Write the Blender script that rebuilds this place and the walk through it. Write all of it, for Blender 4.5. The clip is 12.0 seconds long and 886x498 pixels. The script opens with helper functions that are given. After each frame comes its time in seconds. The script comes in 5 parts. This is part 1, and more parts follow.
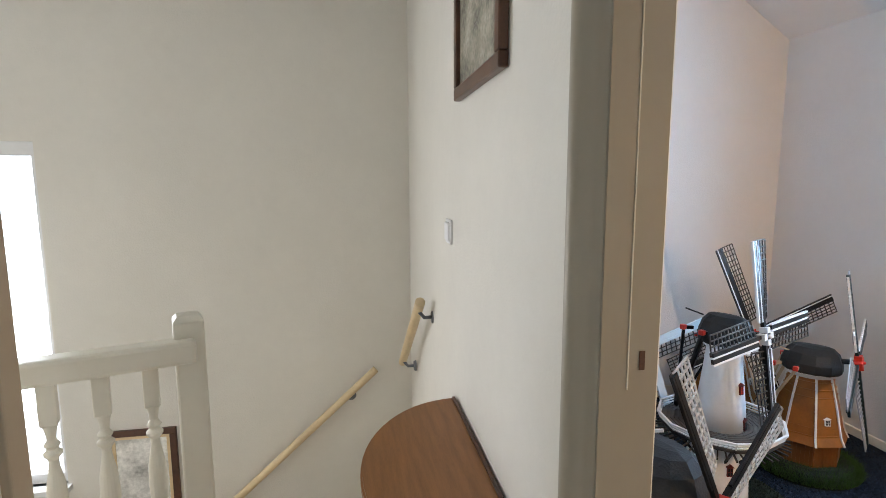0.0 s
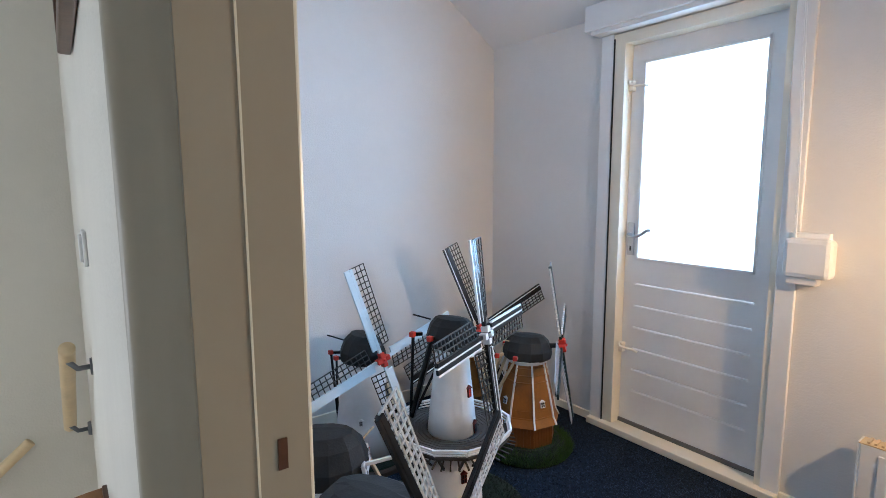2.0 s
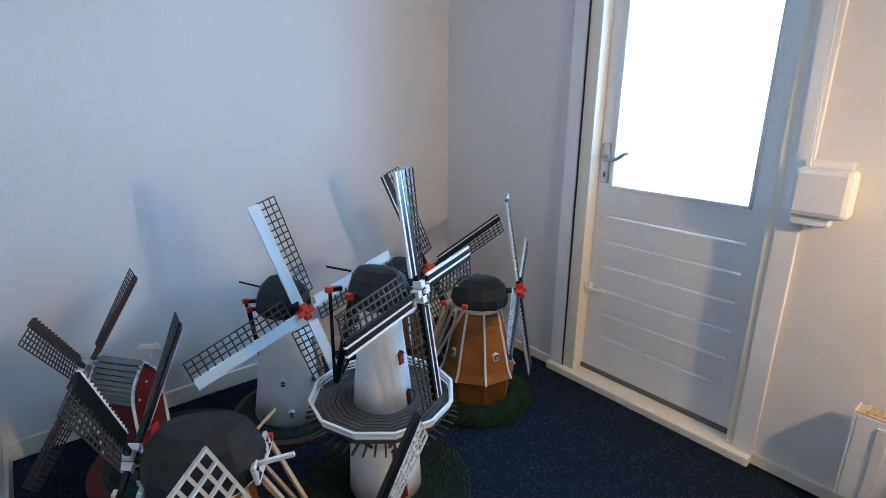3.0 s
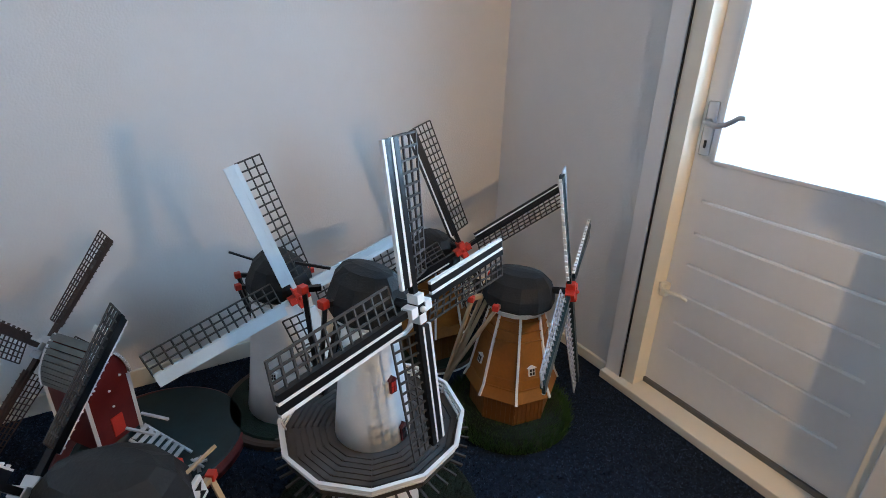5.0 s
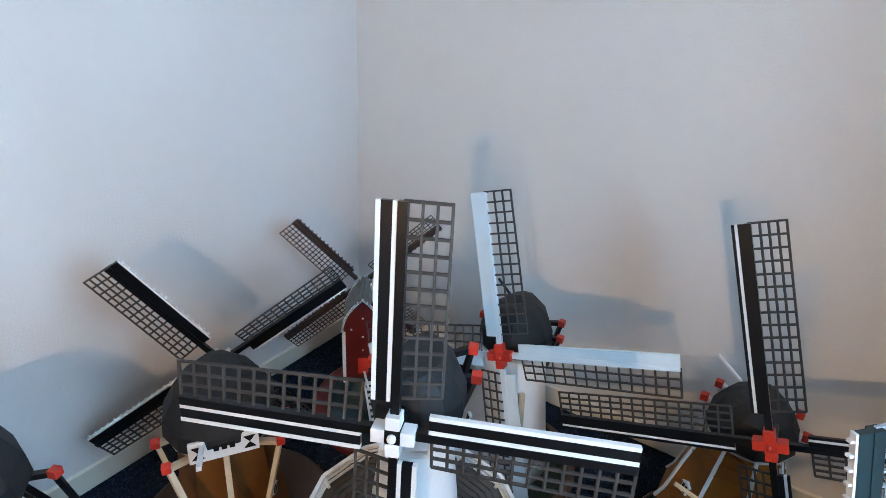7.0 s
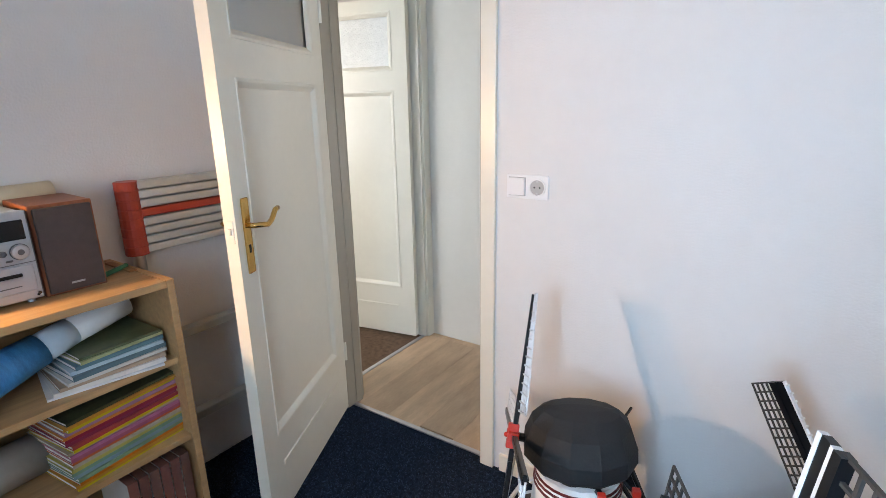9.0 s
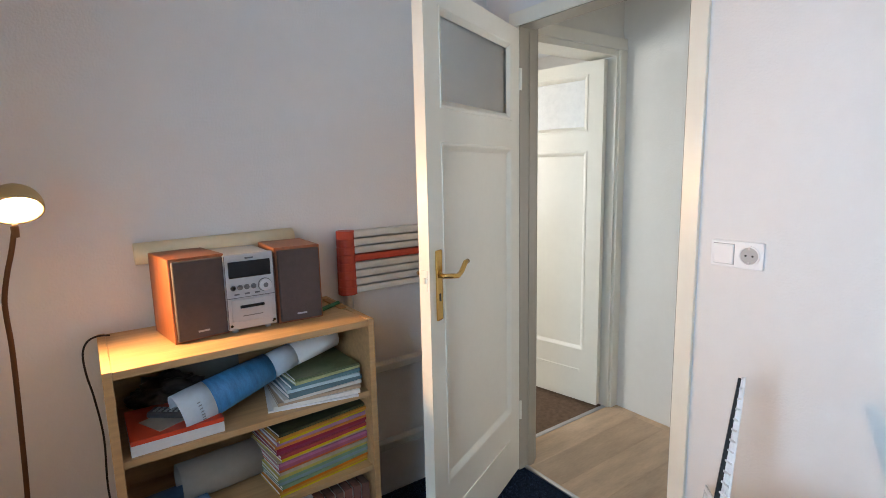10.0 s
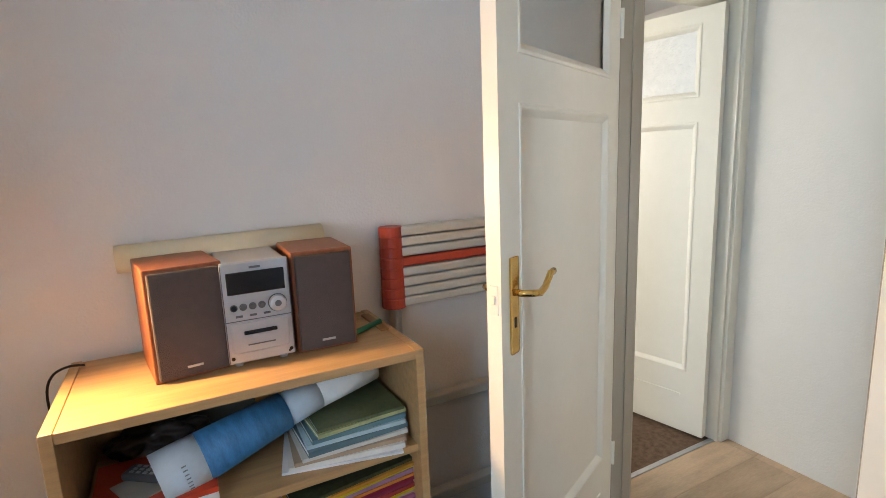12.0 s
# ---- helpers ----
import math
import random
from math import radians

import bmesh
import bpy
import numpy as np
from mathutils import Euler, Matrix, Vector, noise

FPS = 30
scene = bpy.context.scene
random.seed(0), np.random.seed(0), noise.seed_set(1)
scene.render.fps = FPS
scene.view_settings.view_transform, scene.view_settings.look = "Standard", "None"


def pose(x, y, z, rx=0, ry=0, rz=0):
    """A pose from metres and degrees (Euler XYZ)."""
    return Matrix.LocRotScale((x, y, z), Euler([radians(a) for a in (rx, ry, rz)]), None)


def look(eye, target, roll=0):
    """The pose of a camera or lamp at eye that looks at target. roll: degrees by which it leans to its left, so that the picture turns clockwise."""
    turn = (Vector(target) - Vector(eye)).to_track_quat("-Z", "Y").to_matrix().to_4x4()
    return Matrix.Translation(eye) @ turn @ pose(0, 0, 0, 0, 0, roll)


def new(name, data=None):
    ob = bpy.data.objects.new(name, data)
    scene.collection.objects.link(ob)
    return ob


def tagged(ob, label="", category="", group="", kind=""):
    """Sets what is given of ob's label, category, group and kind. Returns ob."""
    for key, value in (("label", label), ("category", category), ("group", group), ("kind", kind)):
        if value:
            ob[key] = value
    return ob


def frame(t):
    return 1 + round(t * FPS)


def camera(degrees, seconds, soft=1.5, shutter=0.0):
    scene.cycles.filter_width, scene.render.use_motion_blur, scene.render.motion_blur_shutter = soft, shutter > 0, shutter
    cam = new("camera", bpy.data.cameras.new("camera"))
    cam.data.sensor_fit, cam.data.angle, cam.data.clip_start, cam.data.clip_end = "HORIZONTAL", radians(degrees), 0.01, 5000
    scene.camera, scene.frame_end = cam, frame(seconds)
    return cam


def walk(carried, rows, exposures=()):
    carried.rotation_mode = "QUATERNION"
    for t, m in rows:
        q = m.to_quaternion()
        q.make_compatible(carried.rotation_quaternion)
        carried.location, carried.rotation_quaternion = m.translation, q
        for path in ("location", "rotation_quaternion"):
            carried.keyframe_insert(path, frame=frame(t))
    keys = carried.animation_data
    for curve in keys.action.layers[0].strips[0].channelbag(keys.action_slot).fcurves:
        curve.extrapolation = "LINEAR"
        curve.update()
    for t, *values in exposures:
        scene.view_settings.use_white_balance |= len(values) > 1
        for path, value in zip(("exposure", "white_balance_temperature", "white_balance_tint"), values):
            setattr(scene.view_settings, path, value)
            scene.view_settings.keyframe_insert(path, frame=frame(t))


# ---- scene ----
cam = camera(81.8, 12.0, soft=0.8)

PATH = [
    (0, (-0.445, -0.683, 1.335), (-0.095, 1.268, 1.074), -0.2),
    (0.5, (-0.437, -0.678, 1.328), (0.164, 1.212, 1.072), -0.5),
    (1, (-0.435, -0.679, 1.327), (0.406, 1.12, 1.083), -0.2),
    (1.5, (-0.389, -0.644, 1.326), (0.653, 1.049, 1.107), -0.1),
    (2, (-0.166, -0.449, 1.313), (1.025, 1.138, 1.063), -0.2),
    (2.5, (0.016, -0.27, 1.298), (1.277, 1.23, 0.898), 0.1),
    (3, (0.223, -0.19, 1.315), (1.449, 1.28, 0.735), 0.2),
    (3.2, (0.263, -0.181, 1.316), (1.48, 1.281, 0.697), 0.3),
    (4.8, (0.535, 0.022, 1.34), (1.582, 1.539, 0.564), 1.3),
    (5, (0.626, 0.1, 1.305), (1.581, 1.666, 0.509), 1.6),
    (5.5, (0.889, 0.168, 1.276), (1.466, 1.885, 0.428), 2.7),
    (6, (1.12, 0.19, 1.285), (1.207, 1.987, 0.412), 2.8),
    (6.5, (1.301, 0.285, 1.327), (0.916, 2.055, 0.48), 3.7),
    (6.7, (1.371, 0.342, 1.328), (0.767, 2.059, 0.499), 3.7),
    (8.3, (1.53, 0.856, 1.404), (-0.348, 0.748, 0.722), 0.6),
    (8.5, (1.555, 0.85, 1.418), (-0.294, 0.437, 0.777), -0.0),
    (9, (1.587, 0.905, 1.429), (-0.007, -0.176, 0.892), -1.1),
    (9.5, (1.594, 0.908, 1.437), (0.269, -0.538, 1.05), -1.8),
    (10, (1.596, 0.908, 1.435), (0.457, -0.707, 1.127), -1.3),
    (10.5, (1.598, 0.899, 1.433), (0.61, -0.817, 1.151), -1.3),
    (11, (1.607, 0.895, 1.428), (0.739, -0.885, 1.153), -1.1),
    (11.5, (1.547, 0.806, 1.423), (0.742, -1.001, 1.132), -1.3),
    (12, (1.349, 0.503, 1.407), (0.424, -1.235, 1.055), -2.2),
]
walk(cam, [(t, look(eye, target, roll)) for t, eye, target, roll in PATH],
     [(0, -0.45, 5800, 11), (1.0, -0.58, 5550, 10), (2.0, -0.58, 5300, 9), (3.0, -0.72, 5050, 7), (5.0, -0.85, 5600, 9), (5.5, -0.92, 5650, 9), (6.0, -0.68, 5800, 9),
      (6.5, -0.58, 5400, 8), (8.3, -1.0, 7400, 15), (8.5, -0.98, 7350, 15), (9.0, -0.6, 6200, 14), (9.5, -0.63, 6000, 12), (10.0, -0.66, 6250, 13), (10.5, -0.64, 6350, 13), (12.0, -0.54, 6550, 13)])

# ---- world and light ----
world = bpy.data.worlds.new("world")
scene.world = world
world.use_nodes = True
wn = world.node_tree.nodes
sky = wn.new("ShaderNodeTexSky")
sky.sky_type = "NISHITA"
sky.sun_disc = False
sky.sun_elevation = radians(38)
sky.sun_rotation = radians(200)
world.node_tree.links.new(sky.outputs[0], wn["Background"].inputs[0])
wn["Background"].inputs[1].default_value = 0.14


def area_lamp(name, m, sx, sy, watts, colour, spread=180):
    d = bpy.data.lights.new(name, "AREA")
    d.shape, d.size, d.size_y, d.energy, d.color = "RECTANGLE", sx, sy, watts, colour
    ob = new(name, d)
    d.spread = radians(spread)
    ob.matrix_world = m
    return ob


# sky light that falls through the glazed openings
area_lamp("balcony_daylight", look((2.25, 0.75, 1.42), (0.9, 0.78, 1.26)), 0.56, 0.95, 24, (0.45, 0.73, 1.0), 152)
area_lamp("stair_window_daylight", look((-2.5, 2.19, 0.7), (-2.2, 0.6, 0.5)), 0.9, 1.4, 52, (1.0, 0.97, 0.90))
area_lamp("bedroom_window_daylight", look((0.88, -2.5, 1.5), (-0.8, -1.4, 1.0)), 1.2, 1.1, 39, (1.0, 0.96, 0.87))
bulb = bpy.data.lights.new("bulb_light", "SPOT")
bulb.energy, bulb.color, bulb.shadow_soft_size = 104, (1.0, 0.60, 0.27), 0.022
bulb.spot_size, bulb.spot_blend = radians(172), 0.8
bulb_ob = new("bulb_light", bulb)
bulb_ob.matrix_world = look((1.73, -0.715, 1.305), (1.18, 0.38, 0.90))


# ---- materials ----
def mat(name, base, rough=0.6, metal=0.0, var=0.12, scale=6.0, bump=0.0, bscale=60.0, spec=0.5, grain=None, random_amount=0.0, coat=0.0):
    """Paint or surface: base colour varied at two scales, with fine relief."""
    m = bpy.data.materials.new(name)
    m.use_nodes = True
    n, l = m.node_tree.nodes, m.node_tree.links
    b = n["Principled BSDF"]
    b.inputs["Roughness"].default_value = rough
    b.inputs["Metallic"].default_value = metal
    b.inputs["Specular IOR Level"].default_value = spec
    b.inputs["Coat Weight"].default_value = coat
    tc = n.new("ShaderNodeTexCoord")
    src = tc.outputs["Object"]
    mp = n.new("ShaderNodeMapping")
    if grain:
        mp.inputs["Scale"].default_value = grain
    l.new(src, mp.inputs["Vector"])
    n1, n2 = n.new("ShaderNodeTexNoise"), n.new("ShaderNodeTexNoise")
    n1.inputs["Scale"].default_value, n1.inputs["Detail"].default_value = scale, 4
    n2.inputs["Scale"].default_value, n2.inputs["Detail"].default_value = scale * 9, 3
    mixf = n.new("ShaderNodeMath")
    mixf.operation = "MULTIPLY_ADD"
    mixf.inputs[1].default_value = 0.4
    l.new(mp.outputs[0], n1.inputs["Vector"])
    l.new(mp.outputs[0], n2.inputs["Vector"])
    l.new(n2.outputs["Fac"], mixf.inputs[0])
    l.new(n1.outputs["Fac"], mixf.inputs[2])
    ramp = n.new("ShaderNodeMapRange")
    ramp.inputs["From Min"].default_value, ramp.inputs["From Max"].default_value = 0.45, 0.95
    ramp.inputs["To Min"].default_value, ramp.inputs["To Max"].default_value = 1 - var, 1 + var
    l.new(mixf.outputs[0], ramp.inputs["Value"])
    hsv = n.new("ShaderNodeHueSaturation")
    hsv.inputs["Color"].default_value = (*base, 1)
    if random_amount:
        oi = n.new("ShaderNodeObjectInfo")
        rr = n.new("ShaderNodeMapRange")
        rr.inputs["To Min"].default_value, rr.inputs["To Max"].default_value = 1 - random_amount, 1 + random_amount
        mul = n.new("ShaderNodeMath")
        mul.operation = "MULTIPLY"
        l.new(oi.outputs["Random"], rr.inputs["Value"])
        l.new(rr.outputs[0], mul.inputs[0])
        l.new(ramp.outputs[0], mul.inputs[1])
        l.new(mul.outputs[0], hsv.inputs["Value"])
    else:
        l.new(ramp.outputs[0], hsv.inputs["Value"])
    l.new(hsv.outputs[0], b.inputs["Base Color"])
    if bump:
        bn = n.new("ShaderNodeTexNoise")
        bn.inputs["Scale"].default_value, bn.inputs["Detail"].default_value = bscale, 3
        l.new(mp.outputs[0], bn.inputs["Vector"])
        bp = n.new("ShaderNodeBump")
        bp.inputs["Strength"].default_value, bp.inputs["Distance"].default_value = bump, 0.004
        l.new(bn.outputs["Fac"], bp.inputs["Height"])
        l.new(bp.outputs[0], b.inputs["Normal"])
    return m


def glow(name, colour, strength):
    m = bpy.data.materials.new(name)
    m.use_nodes = True
    b = m.node_tree.nodes["Principled BSDF"]
    b.inputs["Base Color"].default_value = (*colour, 1)
    b.inputs["Emission Color"].default_value = (*colour, 1)
    b.inputs["Emission Strength"].default_value = strength
    return m


def glass_mat(name, rough, colour=(0.9, 0.95, 0.95)):
    m = bpy.data.materials.new(name)
    m.use_nodes = True
    b = m.node_tree.nodes["Principled BSDF"]
    b.inputs["Base Color"].default_value = (*colour, 1)
    b.inputs["Transmission Weight"].default_value = 1.0
    b.inputs["Roughness"].default_value = rough
    n = m.node_tree.nodes.new("ShaderNodeTexNoise")
    n.inputs["Scale"].default_value = 90
    bp = m.node_tree.nodes.new("ShaderNodeBump")
    bp.inputs["Strength"].default_value, bp.inputs["Distance"].default_value = 0.25, 0.003
    m.node_tree.links.new(n.outputs["Fac"], bp.inputs["Height"])
    m.node_tree.links.new(bp.outputs[0], b.inputs["Normal"])
    return m


WALL = mat("wall_paint", (0.74, 0.72, 0.70), 0.85, var=0.025, scale=2.5, bump=0.35, bscale=140)
HALLWALL = mat("hall_wall_paint", (0.76, 0.73, 0.665), 0.85, var=0.03, scale=2.5, bump=0.35, bscale=120)
CEIL = mat("ceiling_paint", (0.78, 0.78, 0.78), 0.9, var=0.02, scale=2, bump=0.25, bscale=90)
CREAM = mat("cream_gloss_paint", (0.80, 0.76, 0.65), 0.3, var=0.03, scale=4, bump=0.06, bscale=25)
# cream of the door lining, base colour darkened to carry the reveal's shade
JAMBSHADE = mat("shaded_cream_paint", (0.35, 0.305, 0.235), 0.45, var=0.03, scale=4, bump=0.06, bscale=25)
WHITEP = mat("white_gloss_paint", (0.80, 0.80, 0.80), 0.32, var=0.03, scale=5, bump=0.05, bscale=30)
LEAF2 = mat("ivory_door_paint", (0.82, 0.79, 0.68), 0.3, var=0.03, scale=3, bump=0.06, bscale=25)
CARPET = mat("blue_carpet", (0.013, 0.021, 0.038), 0.95, var=0.5, scale=60, bump=1.0, bscale=260, spec=0.1)
BROWNCARPET = mat("brown_carpet", (0.16, 0.105, 0.07), 0.95, var=0.3, scale=40, bump=0.8, bscale=240, spec=0.1)
LAMINATE = mat("oak_laminate", (0.52, 0.37, 0.24), 0.5, var=0.2, scale=4, grain=(1, 4, 1), bump=0.06, random_amount=0.10)
BEECH = mat("pale_birch_board", (0.45, 0.275, 0.125), 0.4, var=0.16, scale=4, grain=(1, 14, 14), bump=0.04)
TABLEWOOD = mat("brown_varnished_wood", (0.27, 0.115, 0.032), 0.42, var=0.22, scale=6, grain=(10, 1, 1), bump=0.05)
RAILWOOD = mat("pale_handrail_wood", (0.70, 0.55, 0.33), 0.4, var=0.12, scale=8, grain=(1, 1, 1), bump=0.03)
DARKWOOD = mat("dark_frame_wood", (0.085, 0.034, 0.016), 0.35, var=0.3, scale=20, bump=0.06)
IRON = mat("grey_cast_iron", (0.16, 0.17, 0.19), 0.45, 0.4, var=0.1, scale=30)
STEEL = mat("brushed_steel", (0.55, 0.55, 0.57), 0.3, 1.0, var=0.08, scale=30)
BRASS = mat("polished_brass", (0.72, 0.47, 0.15), 0.18, 1.0, var=0.06, scale=30)
GREY = mat("grey_rubber", (0.12, 0.12, 0.12), 0.7, var=0.1)
BLACK = mat("black_gloss_paint", (0.005, 0.006, 0.008), 0.3, var=0.3, scale=20, spec=0.35)
DKGREEN = mat("dark_green_paint", (0.009, 0.026, 0.030), 0.3, var=0.3, scale=20)
MWHITE = mat("model_white_paint", (0.80, 0.80, 0.80), 0.4, var=0.05, scale=18, bump=0.05, bscale=80)
PALEBLUE = mat("pale_blue_white_paint", (0.66, 0.76, 0.82), 0.4, var=0.04, scale=18)
LATT = mat("grey_brown_lath", (0.045, 0.042, 0.040), 0.55, var=0.2, scale=40)
LATTB = mat("dark_brown_lath", (0.050, 0.030, 0.024), 0.55, var=0.25, scale=40)
LATTP = mat("pale_lath", (0.52, 0.54, 0.56), 0.5, var=0.12, scale=40)
RED = mat("red_paint", (0.55, 0.035, 0.018), 0.4, var=0.15, scale=30)
DKRED = mat("dark_red_paint", (0.115, 0.011, 0.010), 0.4, var=0.2, scale=20)
CAPMAT = mat("charcoal_felt_roof", (0.013, 0.015, 0.017), 0.68, var=0.25, scale=12, bump=0.25, bscale=160)
OCHRE = mat("ochre_shingle_paint", (0.25, 0.088, 0.007), 0.5, var=0.22, scale=14, bump=0.1, bscale=90)
OCHREDK = mat("brown_ochre_planks", (0.15, 0.058, 0.010), 0.5, var=0.2, scale=14, bump=0.1, bscale=90)
DECK = mat("grey_brown_deck", (0.065, 0.058, 0.055), 0.6, var=0.2, scale=25)
GRASS = mat("artificial_grass", (0.035, 0.085, 0.012), 0.75, var=0.4, scale=30)
GRASSDK = mat("dark_green_flock", (0.006, 0.016, 0.008), 0.9, var=0.5, scale=50, bump=0.9, bscale=240)
TEAL = mat("teal_base_paint", (0.008, 0.024, 0.026), 0.5, var=0.25, scale=20)
PALEWOOD = mat("bare_pale_wood", (0.55, 0.44, 0.29), 0.5, var=0.12, scale=20)
ROOFSLAT = mat("grey_green_roof_boards", (0.17, 0.18, 0.175), 0.65, var=0.15, scale=20)
BROWNBASE = mat("brown_base_board", (0.05, 0.028, 0.017), 0.6, var=0.2, scale=12)
PLASTIC = mat("white_plastic", (0.80, 0.80, 0.80), 0.35, var=0.01)
FROST = glass_mat("frosted_glass", 0.35)
MILKGLASS = mat("milky_pebbled_glass", (0.80, 0.80, 0.76), 0.12, var=0.05, scale=30, bump=0.9, bscale=110)
CLEAR = glass_mat("clear_glass", 0.02, (1, 1, 1))
OUTSIDE = glow("bright_outdoors", (0.93, 0.97, 1.0), 5.0)


# ---- helpers for meshes ----
def part(name, bm, material, parent, label="", smooth=False):
    me = bpy.data.meshes.new(name)
    bm.to_mesh(me)
    bm.free()
    me.materials.append(material)
    if smooth:
        me.polygons.foreach_set("use_smooth", [True] * len(me.polygons))
    ob = new(name, me)
    if parent:
        ob.parent = parent
    return tagged(ob, label)


def thing(name, m, label, category, group="", kind=""):
    ob = new(name)
    ob.empty_display_size = 0.05
    ob.matrix_world = m
    return tagged(ob, label, category, group, kind)


def single(name, bm, material, label, category="", kind="", group="", smooth=False):
    ob = part(name, bm, material, None, label, smooth)
    return tagged(ob, label, category, group, kind)


def box(bm, x0, x1, y0, y1, z0, z1, m=None, bevel=0.0):
    co = [(x, y, z) for x in (x0, x1) for y in (y0, y1) for z in (z0, z1)]
    vs = [bm.verts.new((m @ Vector(c)) if m else c) for c in co]
    fs = [bm.faces.new([vs[i] for i in q]) for q in ((0, 1, 3, 2), (4, 6, 7, 5), (0, 4, 5, 1), (2, 3, 7, 6), (0, 2, 6, 4), (1, 5, 7, 3))]
    if bevel:
        es = {e for f in fs for e in f.edges}
        bmesh.ops.bevel(bm, geom=list(es), offset=bevel, segments=2, affect="EDGES", profile=0.5)
    return bm


def bx(x0, x1, y0, y1, z0, z1, bevel=0.0, m=None):
    return box(bmesh.new(), x0, x1, y0, y1, z0, z1, m, bevel)


def beam(bm, a, b, w, h=None, up=(0, 0, 1)):
    """A square bar from a to b."""
    a, b = Vector(a), Vector(b)
    h = h or w
    d = b - a
    f = d.normalized()
    s = f.cross(Vector(up))
    s = s.normalized() if s.length > 1e-4 else Vector((1, 0, 0))
    u = s.cross(f)
    m = Matrix((s, f, u)).transposed().to_4x4()
    m.translation = a
    return box(bm, -w / 2, w / 2, 0, d.length, -h / 2, h / 2, m)


def rings(bm, prof, n, m=None, turn=0.0, cap=True):
    """A turned body of n sides from (radius, z) pairs."""
    rows = []
    for r, z in prof:
        row = []
        for i in range(n):
            a = turn + 2 * math.pi * i / n
            p = Vector((r * math.cos(a), r * math.sin(a), z))
            row.append(bm.verts.new(m @ p if m else p))
        rows.append(row)
    for lo, hi in zip(rows, rows[1:]):
        for i in range(n):
            bm.faces.new((lo[i], lo[(i + 1) % n], hi[(i + 1) % n], hi[i]))
    if cap:
        bm.faces.new(rows[0][::-1])
        bm.faces.new(rows[-1])
    return bm


def turned(prof, n=24, m=None, turn=0.0):
    return rings(bmesh.new(), prof, n, m, turn)


def tube(bm, pts, r, n=8):
    """A round bar along a line of points."""
    pts = [Vector(p) for p in pts]
    rows = []
    s = None
    for i, p in enumerate(pts):
        d = (pts[min(i + 1, len(pts) - 1)] - pts[max(i - 1, 0)]).normalized()
        if s is None:
            s = d.cross(Vector((0, 0, 1)))
            s = s if s.length > 1e-3 else Vector((1, 0, 0))
        s = (s - d * s.dot(d)).normalized()
        u = s.cross(d)
        rows.append([bm.verts.new(p + r * (math.cos(2 * math.pi * k / n) * s + math.sin(2 * math.pi * k / n) * u)) for k in range(n)])
    for lo, hi in zip(rows, rows[1:]):
        for i in range(n):
            bm.faces.new((lo[i], lo[(i + 1) % n], hi[(i + 1) % n], hi[i]))
    bm.faces.new(rows[0][::-1])
    bm.faces.new(rows[-1])
    return bm


def flowing(pts, steps=5):
    """A smooth line through the points."""
    out = []
    for i in range(len(pts) - 1):
        a, b, c, e = (Vector(pts[max(0, min(len(pts) - 1, i + k))]) for k in (-1, 0, 1, 2))
        for k in range(steps):
            f = k / steps
            out.append(0.5 * (2 * b + (c - a) * f + (2 * a - 5 * b + 4 * c - e) * f * f + (3 * b - a - 3 * c + e) * f ** 3))
    return out + [Vector(pts[-1])]


# ---- the large structure ----
X_B, Y_A, Y_D, X_E, Y_S, X_L = 2.14, 2.07, -0.97, -0.93, 2.2, -0.12
H_FLAT = 2.62


def wall(name, pieces, material, label):
    bm = bmesh.new()
    for p in pieces:
        box(bm, *p)
    return single(name, bm, material, label, "wall", "structure")


# the partition between the landing and the mill room; the landing's face is its own skin
wall("wall_west", [(-0.06, 0, Y_D, -0.775, 0, H_FLAT), (-0.06, 0, -0.775, 0.03, 2.05, H_FLAT), (-0.06, 0, 0.03, Y_A, 0, H_FLAT)], WALL,
     "white painted partition wall around the open doorway")
wall("wall_landing", [(X_L, -0.062, Y_D, -0.775, 0, H_FLAT), (X_L, -0.062, -0.775, 0.03, 2.05, H_FLAT), (X_L, -0.062, 0.03, Y_S, -2.6, H_FLAT)], HALLWALL,
     "off-white painted landing wall beside the stairs")
wall("wall_north", [(-0.06, X_B + 0.25, Y_A, Y_A + 0.1, 0, H_FLAT)], WALL, "white painted wall behind the model windmills")
wall("wall_east", [(X_B, X_B + 0.25, 1.17, Y_A, 0, 2.4), (X_B, X_B + 0.25, 0.37, 1.17, 2.05, 2.4), (X_B, X_B + 0.25, Y_D, 0.37, 0, 2.4)], WALL,
     "white painted outer wall with the balcony door")
wall("wall_south", [(0, X_B + 0.25, Y_D - 0.1, Y_D, 0, H_FLAT)], WALL, "white painted wall behind the bookcase")
wall("wall_bedroom_door", [(-0.16, -0.06, Y_D - 0.1, Y_D + 0.06, 0, H_FLAT), (X_E - 0.1, -0.16, Y_D - 0.1, Y_D + 0.06, 2.06, H_FLAT)], HALLWALL,
     "off-white wall above the bedroom doorway")
wall("wall_hall_west", [(X_E - 0.1, X_E, Y_D + 0.06, 0.09, -0.2, H_FLAT)], HALLWALL, "off-white hall wall across from the mill room")
wall("wall_stair_north", [(-1.98, -0.06, Y_S, Y_S + 0.12, -2.6, 2.9), (-3.4, -1.98, Y_S, Y_S + 0.12, 1.54, 2.9), (-3.4, -1.98, Y_S, Y_S + 0.12, -2.6, -0.27),
                          (-3.4, -2.85, Y_S, Y_S + 0.12, -0.27, 1.54)], HALLWALL, "tall off-white stairwell wall with a narrow window")
wall("wall_stair_west", [(-3.5, -3.4, 0.0, Y_S + 0.12, -2.6, 2.9)], HALLWALL, "off-white wall at the end of the stairwell")
